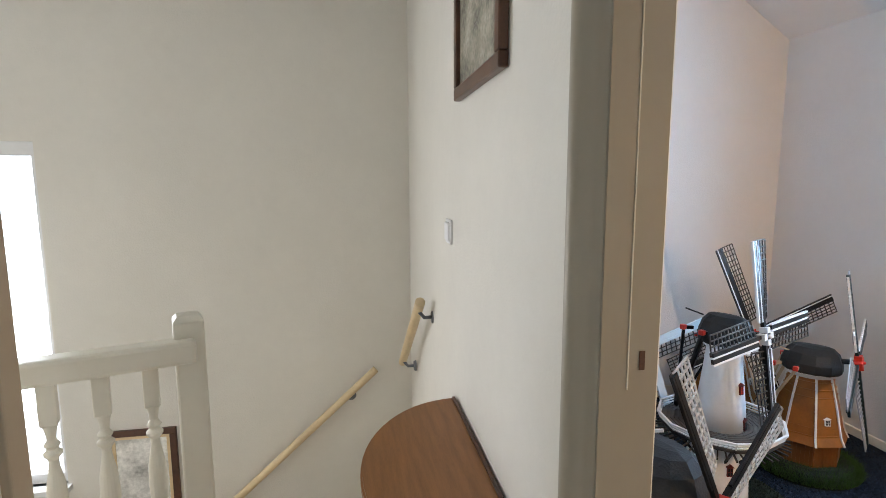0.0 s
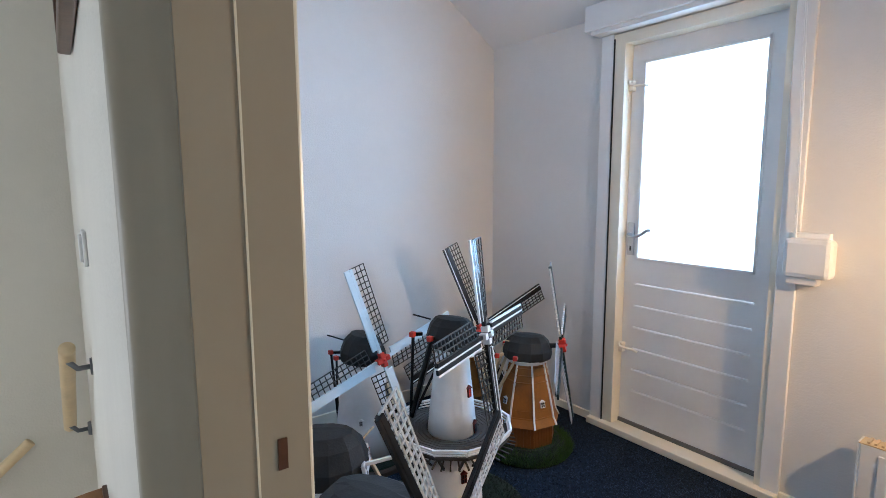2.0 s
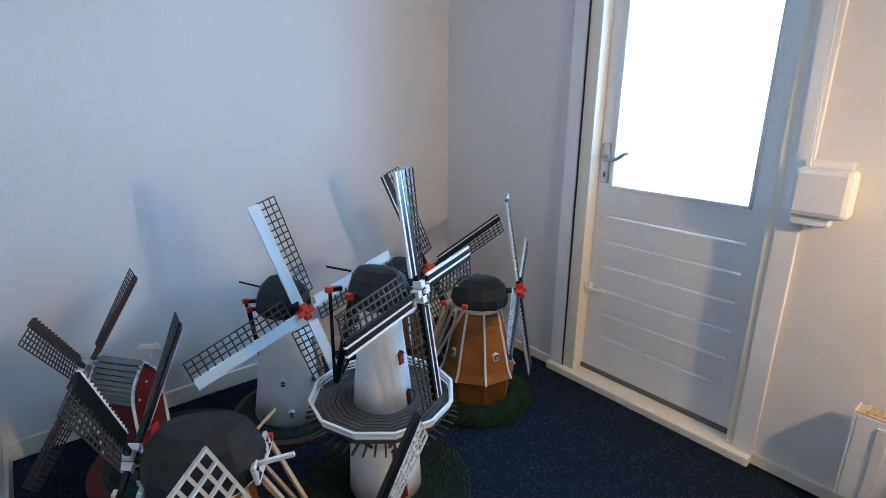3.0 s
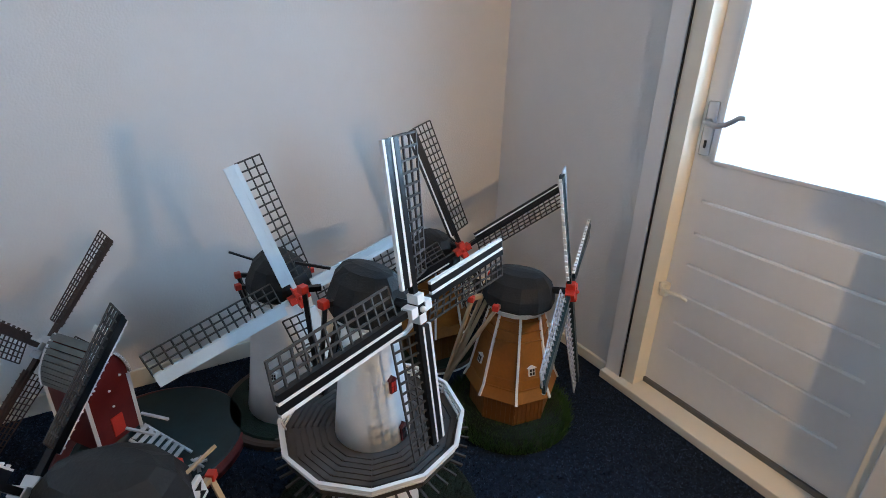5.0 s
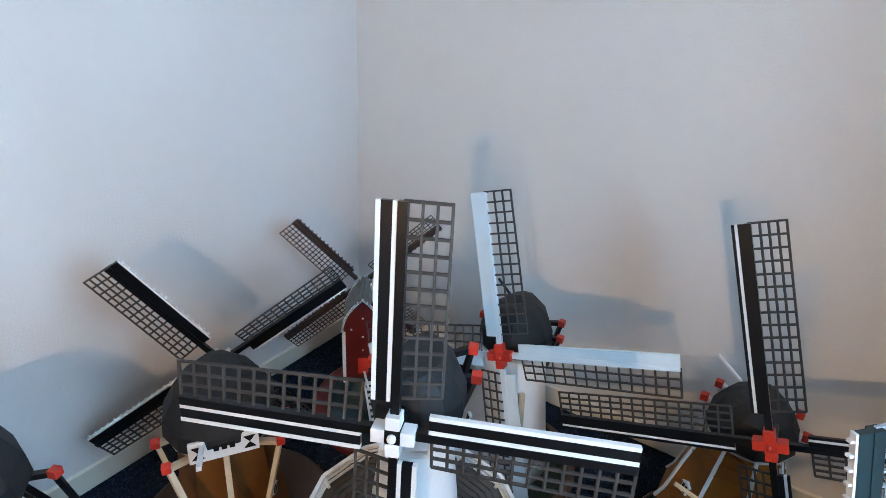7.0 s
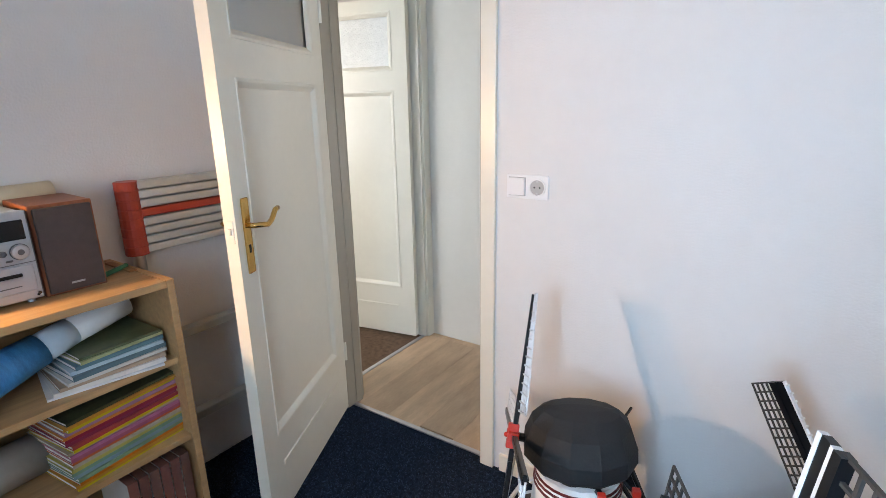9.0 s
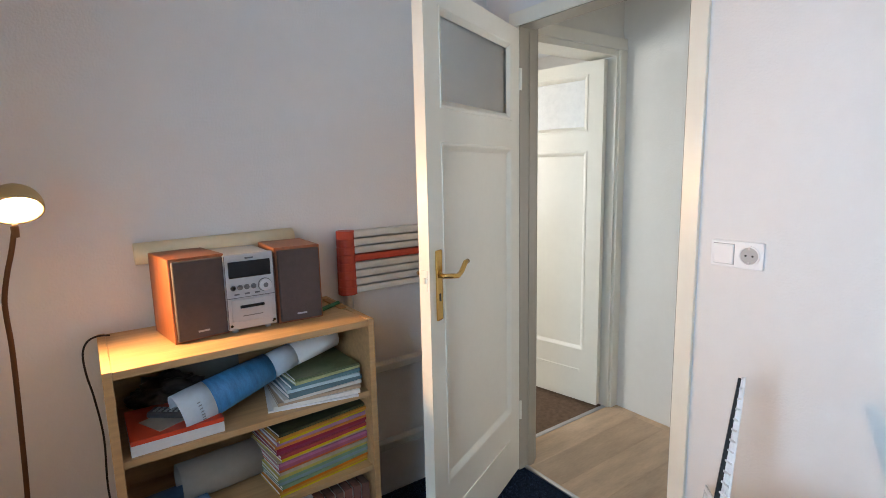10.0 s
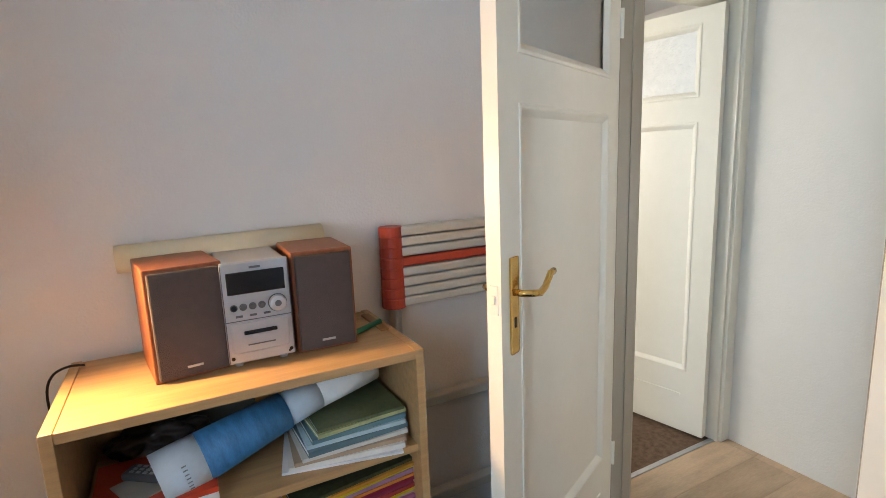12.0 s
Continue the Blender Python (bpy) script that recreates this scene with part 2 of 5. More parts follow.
wall("wall_stair_south", [(-3.4, X_E - 0.1, 0.02, 0.12, -2.6, 2.9)], HALLWALL, "off-white wall closing the stairwell")
wall("wall_bedroom", [(-2.6, -2.5, -4.1, Y_D - 0.1, 0, H_FLAT), (0.9, 1.0, -4.1, -3.15, 0, H_FLAT), (0.9, 1.0, -1.85, Y_D - 0.1, 0, H_FLAT), (0.9, 1.0, -3.15, -1.85, 0, 0.9), (0.9, 1.0, -3.15, -1.85, 2.1, H_FLAT),
                      (-2.6, 1.0, -4.2, -4.1, 0, H_FLAT), (-2.5, X_E - 0.1, Y_D - 0.1, Y_D, 0, H_FLAT)],
     HALLWALL, "plain off-white walls of the bedroom beyond")

bm = bmesh.new()
box(bm, -0.03, X_B + 0.06, Y_D, Y_A, -0.12, 0)
single("floor", bm, CARPET, "dark blue short-pile carpet of the mill room", "floor", "structure")
bm = bmesh.new()
box(bm, -2.5, 0.9, -4.1, -0.915, -0.12, -0.004)
single("floor_bedroom", bm, BROWNCARPET, "brown carpet of the bedroom beyond", "floor", "structure")
hall_floor = single("floor_landing", bx(X_E, -0.03, -0.915, 0.98, -0.2, -0.010), LAMINATE, "pale oak laminate floor of the landing", "floor", "structure")
single("floor_downstairs", bx(-3.4, X_L, 0.12, Y_S, -2.72, -2.6), LAMINATE, "pale wooden floor at the foot of the stairs", "floor", "structure")

# ceilings: sloping roof side over the balcony door, flat above the landing
bm = bmesh.new()
SL = math.tan(radians(33))
xk = X_B - (H_FLAT - 0.06 - 2.16) / SL
for y0, y1 in ((Y_D, Y_A),):
    vs = [bm.verts.new(c) for c in ((X_B + 0.02, y0, 2.147), (X_B + 0.02, y1, 2.147), (xk, y1, H_FLAT - 0.06), (xk, y0, H_FLAT - 0.06),
                                    (X_B + 0.02, y0, 2.3), (X_B + 0.02, y1, 2.3), (xk, y1, H_FLAT + 0.1), (xk, y0, H_FLAT + 0.1))]
    for q in ((0, 1, 2, 3), (7, 6, 5, 4), (0, 4, 5, 1), (2, 6, 7, 3), (1, 5, 6, 2), (3, 7, 4, 0)):
        bm.faces.new([vs[i] for i in q])
box(bm, 0, xk, Y_D, Y_A, H_FLAT - 0.06, H_FLAT + 0.1)
single("ceiling", bm, CEIL, "white ceiling sloping down to the balcony door", "ceiling", "structure")
bm = bmesh.new()
box(bm, -3.4, -0.06, Y_D + 0.06, Y_S, 2.56, 2.7)
box(bm, -2.5, 0.9, -4.1, Y_D - 0.1, 2.56, 2.7)
single("ceiling_landing", bm, CEIL, "white ceiling over the landing and bedroom", "ceiling", "structure")

# skirting boards
def skirting(name, p, label="cream painted skirting board"):
    return single(name, bx(*p, bevel=0.003), CREAM, label, "skirting", "structure")


skirting("baseboard_north", (0.0, X_B, Y_A - 0.014, Y_A + 0.002, 0, 0.075))
skirting("baseboard_west", (-0.002, 0.014, 0.09, Y_A - 0.014, 0, 0.075))
skirting("baseboard_east", (X_B - 0.014, X_B + 0.002, 1.245, Y_A - 0.014, 0, 0.045))
skirting("baseboard_east_low", (X_B - 0.014, X_B + 0.002, Y_D, 0.315, 0, 0.045))


# ---- door between landing and mill room ----
def doorway():
    d = thing("door_1", pose(0, 0, 0), "open cream panelled door with a frosted top light", "door", kind="structure")
    # lining, stops and mouldings have the reveal's shade in their darkened cream colour
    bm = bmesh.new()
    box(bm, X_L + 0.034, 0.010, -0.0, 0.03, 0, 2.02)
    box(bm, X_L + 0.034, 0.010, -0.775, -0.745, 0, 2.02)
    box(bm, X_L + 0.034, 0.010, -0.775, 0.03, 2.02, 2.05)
    part("lining", bm, JAMBSHADE, d, "cream door lining, its paint darkened for shade")
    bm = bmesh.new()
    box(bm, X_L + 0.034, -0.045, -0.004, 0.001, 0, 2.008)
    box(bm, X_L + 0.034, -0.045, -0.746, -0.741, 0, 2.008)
    part("door_stop", bm, JAMBSHADE, d)
    for x0, x1, mt in ((0.0, 0.016, CREAM),):
        bm = bmesh.new()
        box(bm, x0, x1, 0.004, 0.062, 0, 2.024, bevel=0.003)
        box(bm, x0, x1, -0.807, -0.749, 0, 2.024, bevel=0.003)
        box(bm, x0, x1, -0.807, 0.062, 2.024, 2.082, bevel=0.003)
        part("casing", bm, mt, d)
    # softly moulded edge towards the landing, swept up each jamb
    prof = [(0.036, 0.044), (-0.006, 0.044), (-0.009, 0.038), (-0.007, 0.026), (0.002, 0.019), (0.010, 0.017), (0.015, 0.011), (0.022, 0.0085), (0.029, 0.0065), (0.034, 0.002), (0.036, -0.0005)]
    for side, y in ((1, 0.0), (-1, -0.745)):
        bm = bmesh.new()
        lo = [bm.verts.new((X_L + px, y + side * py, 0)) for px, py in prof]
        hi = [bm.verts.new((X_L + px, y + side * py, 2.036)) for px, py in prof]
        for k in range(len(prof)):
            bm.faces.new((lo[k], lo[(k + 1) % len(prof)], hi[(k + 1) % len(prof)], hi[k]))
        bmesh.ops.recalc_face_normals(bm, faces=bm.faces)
        part("moulding", bm, JAMBSHADE, d, "moulded edge of the lining", True)
    part("head_moulding", bx(X_L - 0.006, X_L + 0.034, -0.779, 0.034, 2.036, 2.056, 0.003), JAMBSHADE, d)
    # thin cream strip stands in for the highlight along the lining's groove
    part("groove_highlight", bx(-0.040, -0.038, -0.0012, 0.0005, 1.02, 1.96), CREAM, d)
    part("strike_plate", bx(-0.021, -0.012, -0.0015, 0.001, 1.050, 1.080), DARKWOOD, d, "dark strike opening")
    part("threshold", bx(-0.045, -0.022, -0.745, 0.0, -0.006, 0.006, 0.002), STEEL, d, "thin metal threshold strip")
    return d


def panel_leaf(name, parent, m, paint, w=0.80, h=1.995, pane=FROST):
    """A door leaf along +x with its face at -y..0: frosted top light, long panel, low rail."""
    t = 0.038
    g = part(name, bmesh.new(), paint, parent)
    g.matrix_local = m
    bm = bmesh.new()
    s = 0.095
    box(bm, 0, s, 0, t, 0, h)
    box(bm, w - s, w, 0, t, 0, h)
    for z0, z1 in ((0, 0.32), (1.505, 1.62), (h - 0.07, h)):
        box(bm, s, w - s, 0, t, z0, z1)
    bmesh.ops.remove_doubles(bm, verts=bm.verts, dist=1e-5)
    bm.to_mesh(g.data)
    bm.free()
    part("panel", bx(s - 0.01, w - s + 0.01, 0.013, t - 0.013, 0.31, 1.515), paint, g)
    part("pane", bx(s - 0.01, w - s + 0.01, 0.017, t - 0.017, 1.61, h - 0.06), pane, g, "patterned glass pane")
    for side in (0, 1):
        bm = bmesh.new()
        yf, yr = (0.0, 0.0125) if side == 0 else (t, t - 0.0125)
        out = -0.003 if side == 0 else 0.003
        for z0, z1 in ((0.32, 1.505), (1.62, h - 0.07)):
            # splayed moulding round the panel: a raised lip, then a slope down to the panel
            loops = [[bm.verts.new((x, y, z)) for x, z in ((s + k, z0 + k), (w - s - k, z0 + k), (w - s - k, z1 - k), (s + k, z1 - k))]
                     for k, y in ((-0.004, yf), (-0.002, yf + out), (0.005, yf + out), (0.010, yf), (0.024, yr))]
            for lo, hi in zip(loops, loops[1:]):
                for k in range(4):
                    bm.faces.new((lo[k], lo[(k + 1) % 4], hi[(k + 1) % 4], hi[k]))
        bmesh.ops.recalc_face_normals(bm, faces=bm.faces)
        part("bead", bm, paint, g)
        bm = bmesh.new()
        yy = (-0.004, 0.002) if side == 0 else (t - 0.002, t + 0.004)
        box(bm, s + 0.02, w - s - 0.02, *yy, 0.18, 0.198, bevel=0.002)
        part("low_moulding", bm, paint, g)
    return g


def lever(parent, m, metal, long_plate=True):
    """A handle on a plate; the plate faces -y, the lever points to -x."""
    ph = 0.235 if long_plate else 0.17
    bm = bmesh.new()
    box(bm, -0.019, 0.019, -0.006, 0, -ph * 0.64, ph * 0.36, bevel=0.005)
    p = part("plate", bm, metal, parent)
    p.matrix_local = m
    bm = bmesh.new()
    tube(bm, [(0, -0.004, 0), (0, -0.03, 0), (-0.012, -0.045, 0.0), (-0.045, -0.048, -0.006), (-0.075, -0.046, 0.002), (-0.095, -0.044, 0.016), (-0.110, -0.043, 0.028), (-0.130, -0.042, 0.030)], 0.0085, 10)
    h = part("lever", bm, metal, parent, "", True)
    h.matrix_local = m
    bm = bmesh.new()
    box(bm, -0.004, 0.004, -0.0075, -0.005, -0.085, -0.06)
    k = part("keyhole", bm, BLACK, parent)
    k.matrix_local = m


door1 = doorway()
# the leaf, hinged at the south jamb
m_leaf = pose(0.012, -0.745, 0.012, 0, 0, 24.9)
LW = 0.775
leaf1 = panel_leaf("leaf", door1, m_leaf @ pose(0, -0.038, 0), CREAM, w=LW)
lever(leaf1, pose(LW - 0.055, 0.038, 1.08, 0, 0, 180) @ Matrix.Scale(-1, 4, (1, 0, 0)), BRASS)
lever(leaf1, pose(LW - 0.055, 0.0, 1.08), BRASS)
part("latch_plate", bx(LW - 0.001, LW + 0.002, 0.008, 0.030, 1.035, 1.105, 0.001), CREAM, leaf1)
part("latch_bolt", bx(LW, LW + 0.008, 0.014, 0.024, 1.062, 1.082, 0.002), CREAM, leaf1)
bm = bmesh.new()
for z in (0.25, 1.75):
    tube(bm, [(-0.004, 0.042, z), (-0.004, 0.042, z + 0.09)], 0.007)
part("hinge", bm, CREAM, leaf1)

# bedroom door across the landing
door2 = thing("door_2", pose(0, 0, 0), "ivory panelled bedroom door standing open", "door", kind="structure")
bm = bmesh.new()
box(bm, X_E + 0.001, X_E + 0.075, Y_D - 0.098, Y_D + 0.075, 0, 2.02)
box(bm, -0.20, -0.162, Y_D - 0.098, Y_D + 0.075, 0, 2.02)
box(bm, X_E + 0.001, -0.162, Y_D - 0.098, Y_D + 0.075, 2.02, 2.06)
part("lining", bm, CREAM, door2)
bm = bmesh.new()
box(bm, X_E + 0.002, X_E + 0.06, Y_D + 0.0605, Y_D + 0.09, 0, 2.048, bevel=0.003)
box(bm, X_E + 0.002, -0.122, Y_D + 0.0605, Y_D + 0.09, 2.05, 2.11, bevel=0.003)
part("casing", bm, CREAM, door2)
part("threshold", bx(X_E + 0.075, -0.2, -0.93, -0.905, -0.006, 0.004, 0.002), STEEL, door2, "thin metal threshold strip")
leaf2 = panel_leaf("leaf", door2, pose(X_E + 0.088, -0.945, 0.012, 0, 0, -79), LEAF2, w=0.74, pane=MILKGLASS)
tagged(leaf2, "ivory leaf swung into the bedroom")


# ---- balcony door ----
def balcony_door():
    d = thing("door_3", pose(0, 0, 0), "white balcony door with frosted glass and grooved lower panel", "door", kind="structure")
    bm = bmesh.new()
    box(bm, X_B - 0.018, X_B + 0.002, 1.17, 1.24, 0.0, 2.10, bevel=0.003)
    box(bm, X_B - 0.018, X_B + 0.002, 0.30, 0.37, 0.0, 2.10, bevel=0.003)
    part("casing", bm, WHITEP, d)
    bm = bmesh.new()
    box(bm, X_B - 0.012, X_B + 0.13, 1.105, 1.171, 0.0, 2.05)
    box(bm, X_B - 0.012, X_B + 0.13, 0.369, 0.395, 0.0, 2.05)
    box(bm, X_B - 0.012, X_B + 0.13, 0.395, 1.105, 2.0, 2.05)
    part("door_frame", bm, CREAM, d)
    part("dark_seal", bx(X_B - 0.0195, X_B - 0.006, 1.163, 1.1665, 0.02, 2.03), BLACK, d)
    part("sill", bx(X_B - 0.05, X_B + 0.14, 0.30, 1.24, 0.0, 0.035, 0.004), CREAM, d, "cream painted door sill")
    x0, x1 = X_B + 0.055, X_B + 0.10
    y0, y1 = 0.397, 1.103
    g0, g1, z0, z1 = 0.470, 1.042, 0.925, 1.915
    bm = bmesh.new()
    box(bm, x0, x1, y0, g0, 0.055, 1.995)
    box(bm, x0, x1, g1, y1, 0.055, 1.995)
    box(bm, x0, x1, g0, g1, z1, 1.995)
    box(bm, x0, x1, g0, g1, 0.915, z0)
    box(bm, x0, x1, g0, g1, 0.055, 0.11)
    leaf = part("leaf", bm, WHITEP, d)
    for i in range(7):
        a, b, c = 0.11 + 0.115 * i, 0.11 + 0.115 * (i + 1), 0.0060
        lo_c, hi_c = (c if i else 0.0), (c if i < 6 else 0.0)
        prof = [(x1 - 0.008, a + lo_c * 0.4), (x0 + 0.005, a + lo_c * 0.4), (x0, a + lo_c), (x0, b - hi_c), (x0 + 0.005, b - hi_c * 0.4), (x1 - 0.008, b - hi_c * 0.4)]
        bm = bmesh.new()
        ends = [[bm.verts.new((px, yy, pz)) for px, pz in prof] for yy in (g0, g1)]
        bm.faces.new(ends[0])
        bm.faces.new(ends[1][::-1])
        for k in range(6):
            bm.faces.new((ends[0][k], ends[1][k], ends[1][(k + 1) % 6], ends[0][(k + 1) % 6]))
        bmesh.ops.recalc_face_normals(bm, faces=bm.faces)
        part("board", bm, WHITEP, leaf)
    bm = bmesh.new()
    for p in ((g0, g0 + 0.014, z0, z1), (g1 - 0.014, g1, z0, z1), (g0, g1, z0, z0 + 0.014), (g0, g1, z1 - 0.014, z1)):
        box(bm, x0 - 0.006, x0 + 0.012, *p, bevel=0.003)
    part("glazing_bead", bm, WHITEP, leaf)
    pane = part("pane", bx(x0 + 0.018, x0 + 0.024, g0, g1, z0, z1), FROST, leaf, "frosted glass pane glowing with daylight")
    pane.visible_shadow = False
    lever(leaf, pose(x0, 1.072, 1.055, 0, 0, -90) @ Matrix.Scale(-1, 4, (1, 0, 0)), STEEL, False)
    for z in (0.455, 1.80):
        bm = bmesh.new()
        box(bm, x0 - 0.030, x0, 1.080, 1.104, z - 0.028, z + 0.024, bevel=0.004)
        tube(bm, [(x0 - 0.034, 1.10, z + 0.028), (x0 - 0.036, 1.095, z + 0.006), (x0 - 0.026, 1.07, z - 0.002), (x0 - 0.012, 1.03, z - 0.004), (x0 - 0.010, 1.005, z - 0.012)], 0.0065)
        part("latch", bm, CREAM, leaf, "small cream painted hook latch")
    part("weather_strip", bx(x0 - 0.01, x0 + 0.03, y0, y1, 0.035, 0.055), GREY, d)
    return d


balcony_door()
single("outdoor_backdrop", bx(3.2, 3.21, -0.8, 2.3, -0.2, 3.2), OUTSIDE, "bright overcast sky outside the balcony door", "sky", "structure")
single("outdoor_backdrop_stairs", bx(-4.2, -1.2, 3.2, 3.21, -1.0, 2.6), OUTSIDE, "bright daylight outside the stair window", "sky", "structure")
single("outdoor_backdrop_bedroom", bx(1.5, 1.51, -3.8, -1.2, 0.2, 2.8), OUTSIDE, "bright daylight outside the bedroom window", "sky", "structure")


# ---- model windmills ----
def sail_frame(hub, turn, spin, tilt=8):
    """From the sail's own axes (x across, z out along the arm, -y to the front) to the mill's."""
    return pose(*hub, 0, 0, turn) @ pose(0, 0, 0, -tilt, 0, 0) @ pose(0, 0, 0, 0, -spin, 0)


def lattice(r0, r1, x0, x1, rows, cols, th, m, twist=0.0):
    bm = bmesh.new()
    for i in range(rows + 1):
        z = r0 + (r1 - r0) * i / rows
        k = twist * (1 - i / rows)
        beam(bm, m @ Vector((0, 0.001, z)), m @ Vector((x1, 0.001 + k * x1, z)), th, th)
    for j in range(1, cols + 1):
        x = x0 + (x1 - x0) * j / cols
        a, b = m @ Vector((x, 0.001 + twist * x, r0)), m @ Vector((x, 0.001, r1 + th / 2))
        beam(bm, a, b, th, th)
    return bm


def sails(mill, hub, turn, spin, length, style, tilt=8):
    """Four sails round the hub. style: lattice width, board strips, colours."""
    lat, stock, cols, rows, lw, strips, r0, th, teeth, hubmat = style
    for k in range(4):
        m = sail_frame(hub, turn, spin + 90 * k, tilt)
        bm = bmesh.new()
        box(bm, -0.007, 0.007, -0.007, 0.007, 0, length, m)
        s = part("sail", bm, stock, mill)
        part("lattice", lattice(length * r0, length, 0.006, lw, rows, cols, th, m, 0.25), lat, s)
        for x0, x1, y, mt in strips:
            bm = bmesh.new()
            box(bm, x0, x1, -0.006 + y, 0.003 + y, length * r0 - 0.004, length, m)
            if teeth and mt is strips[-1][3]:
                n = int(length * 42)
                for i in range(n):
                    z = length * (r0 + (1 - r0) * (i + 0.5) / n)
                    box(bm, x0 - 0.0055, x0, -0.005 + y, 0.002 + y, z - 0.0018, z + 0.0018, m)
            part("leading_board", bm, mt, s)
    m = sail_frame(hub, turn, spin, tilt)
    core = part("hub_core", bx(-0.0125, 0.0125, -0.017, 0.014, -0.0125, 0.0125, 0.001, m), BLACK if hubmat is MWHITE else hubmat, mill)
    for k in range(4):
        q = sail_frame(hub, turn, spin + 90 * k, tilt)
        part("hub_block", bx(-0.0115, 0.0115, -0.019, 0.011, 0.0125, 0.034, 0.0015, q), hubmat, mill)
    bm = bmesh.new()
    bmesh.ops.create_icosphere(bm, subdivisions=2, radius=0.0075, matrix=m @ Matrix.Translation((0, -0.021, 0)))
    part("shaft_end", bm, hubmat, core, "", True)
    bm = bmesh.new()
    d = m.to_3x3() @ Vector((0, 1, 0))
    tube(bm, [Vector(hub) + d * 0.01, Vector(hub) + d * 0.10], 0.012)
    part("windshaft", bm, BLACK, mill)


def cap_shape(r, h, turn, length=1.15):
    """A thatched boat-shaped cap: longer along the windshaft, with a ridge."""
    bm = bmesh.new()
    m = pose(0, 0, 0, 0, 0, turn) @ Matrix.Diagonal((1, length, 1, 1))
    n = 12
    rows = []
    for a, b, z in ((0.97, 0.97, 0), (1.04, 1.05, 0.10), (1.01, 1.03, 0.38), (0.78, 0.90, 0.74), (0.45, 0.70, 0.95), (0.12, 0.50, 1.0)):
        rows.append([bm.verts.new(m @ Vector((r * a * math.cos(math.pi * (2 * k + 1) / n), r * b * math.sin(math.pi * (2 * k + 1) / n), h * z))) for k in range(n)])
    for lo, hi in zip(rows, rows[1:]):
        for k in range(n):
            bm.faces.new((lo[k], lo[(k + 1) % n], hi[(k + 1) % n], hi[k]))
    bm.faces.new(rows[0][::-1])
    bm.faces.new(rows[-1])
    return bm


def mill_window(parent, m, glass=BLACK, frame_mat=MWHITE, w=0.020, h=0.030):
    bm = bmesh.new()
    box(bm, -w / 2, w / 2, -0.005, 0.006, 0, h, m)
    f = part("window", bm, frame_mat, parent)
    bm = bmesh.new()
    for sx in (-1, 1):
        for z in (0.12, 0.55):
            box(bm, sx * w * 0.22 - w * 0.15, sx * w * 0.22 + w * 0.15, -0.0065, -0.004, h * z, h * (z + 0.34), m)
    part("window_pane", bm, glass, f)
    bm = bmesh.new()
    vs = [bm.verts.new(m @ Vector(c)) for c in ((-w * 0.7, -0.008, h), (w * 0.7, -0.008, h), (0, -0.008, h * 1.35), (-w * 0.7, 0.006, h), (w * 0.7, 0.006, h), (0, 0.006, h * 1.35))]
    for q in ((0, 1, 2), (5, 4, 3), (0, 3, 4, 1), (1, 4, 5, 2), (2, 5, 3, 0)):
        bm.faces.new([vs[i] for i in q])
    part("window_gable", bm, frame_mat, f)


def on_cone(az, r, z, lean=0.0):
    """Pose on a tower's skin: outward is -y of the result; az in degrees from +x."""
    a = radians(az)
    return pose(r * math.cos(a), r * math.sin(a), z, -lean, 0, az + 90)


def tail_poles(mill, top, turn, r, reach, material, tip=RED):
    """Braces behind the cap that come together in a tail pole, with red-tipped beam ends."""
    q = pose(0, 0, 0, 0, 0, turn)
    z0, z1 = top
    ends = []
    for sx in (-1, 1):
        for y, x in ((0.02, r * 1.25), (0.11, r * 1.02)):
            bm = bmesh.new()
            beam(bm, q @ Vector((sx * r * 0.6, y, z0 + 0.01)), q @ Vector((sx * x, y + 0.02, z0 + 0.012)), 0.013)
            a = part("cross_beam", bm, MWHITE if material is MWHITE else material, mill)
            bm = bmesh.new()
            box(bm, -0.010, 0.010, -0.010, 0.010, -0.010, 0.010, q @ pose(sx * (x + 0.006), y + 0.02, z0 + 0.014), bevel=0.002)
            part("beam_tip", bm, tip, a)
        bm = bmesh.new()
        beam(bm, q @ Vector((sx * r * 1.05, 0.13, z0 + 0.006)), q @ Vector((sx * 0.012, reach, z1)), 0.011)
        part("brace", bm, material, mill)
        bm = bmesh.new()
        beam(bm, q @ Vector((sx * r * 1.28, 0.04, z0 + 0.006)), q @ Vector((sx * 0.018, reach - 0.01, z1 + 0.02)), 0.010)
        part("brace", bm, material, mill)
    bm = bmesh.new()
    beam(bm, q @ Vector((0, r * 1.0, z0 + 0.012)), q @ Vector((0, reach + 0.01, z1 - 0.05)), 0.013)
    part("tail_pole", bm, material, mill)
    bm = bmesh.new()
    beam(bm, q @ Vector((-0.05, r * 0.9, z0 + 0.075)), q @ Vector((-0.12, r * 1.35, z0 + 0.105)), 0.006)
    part("ridge_pole", bm, material, mill)


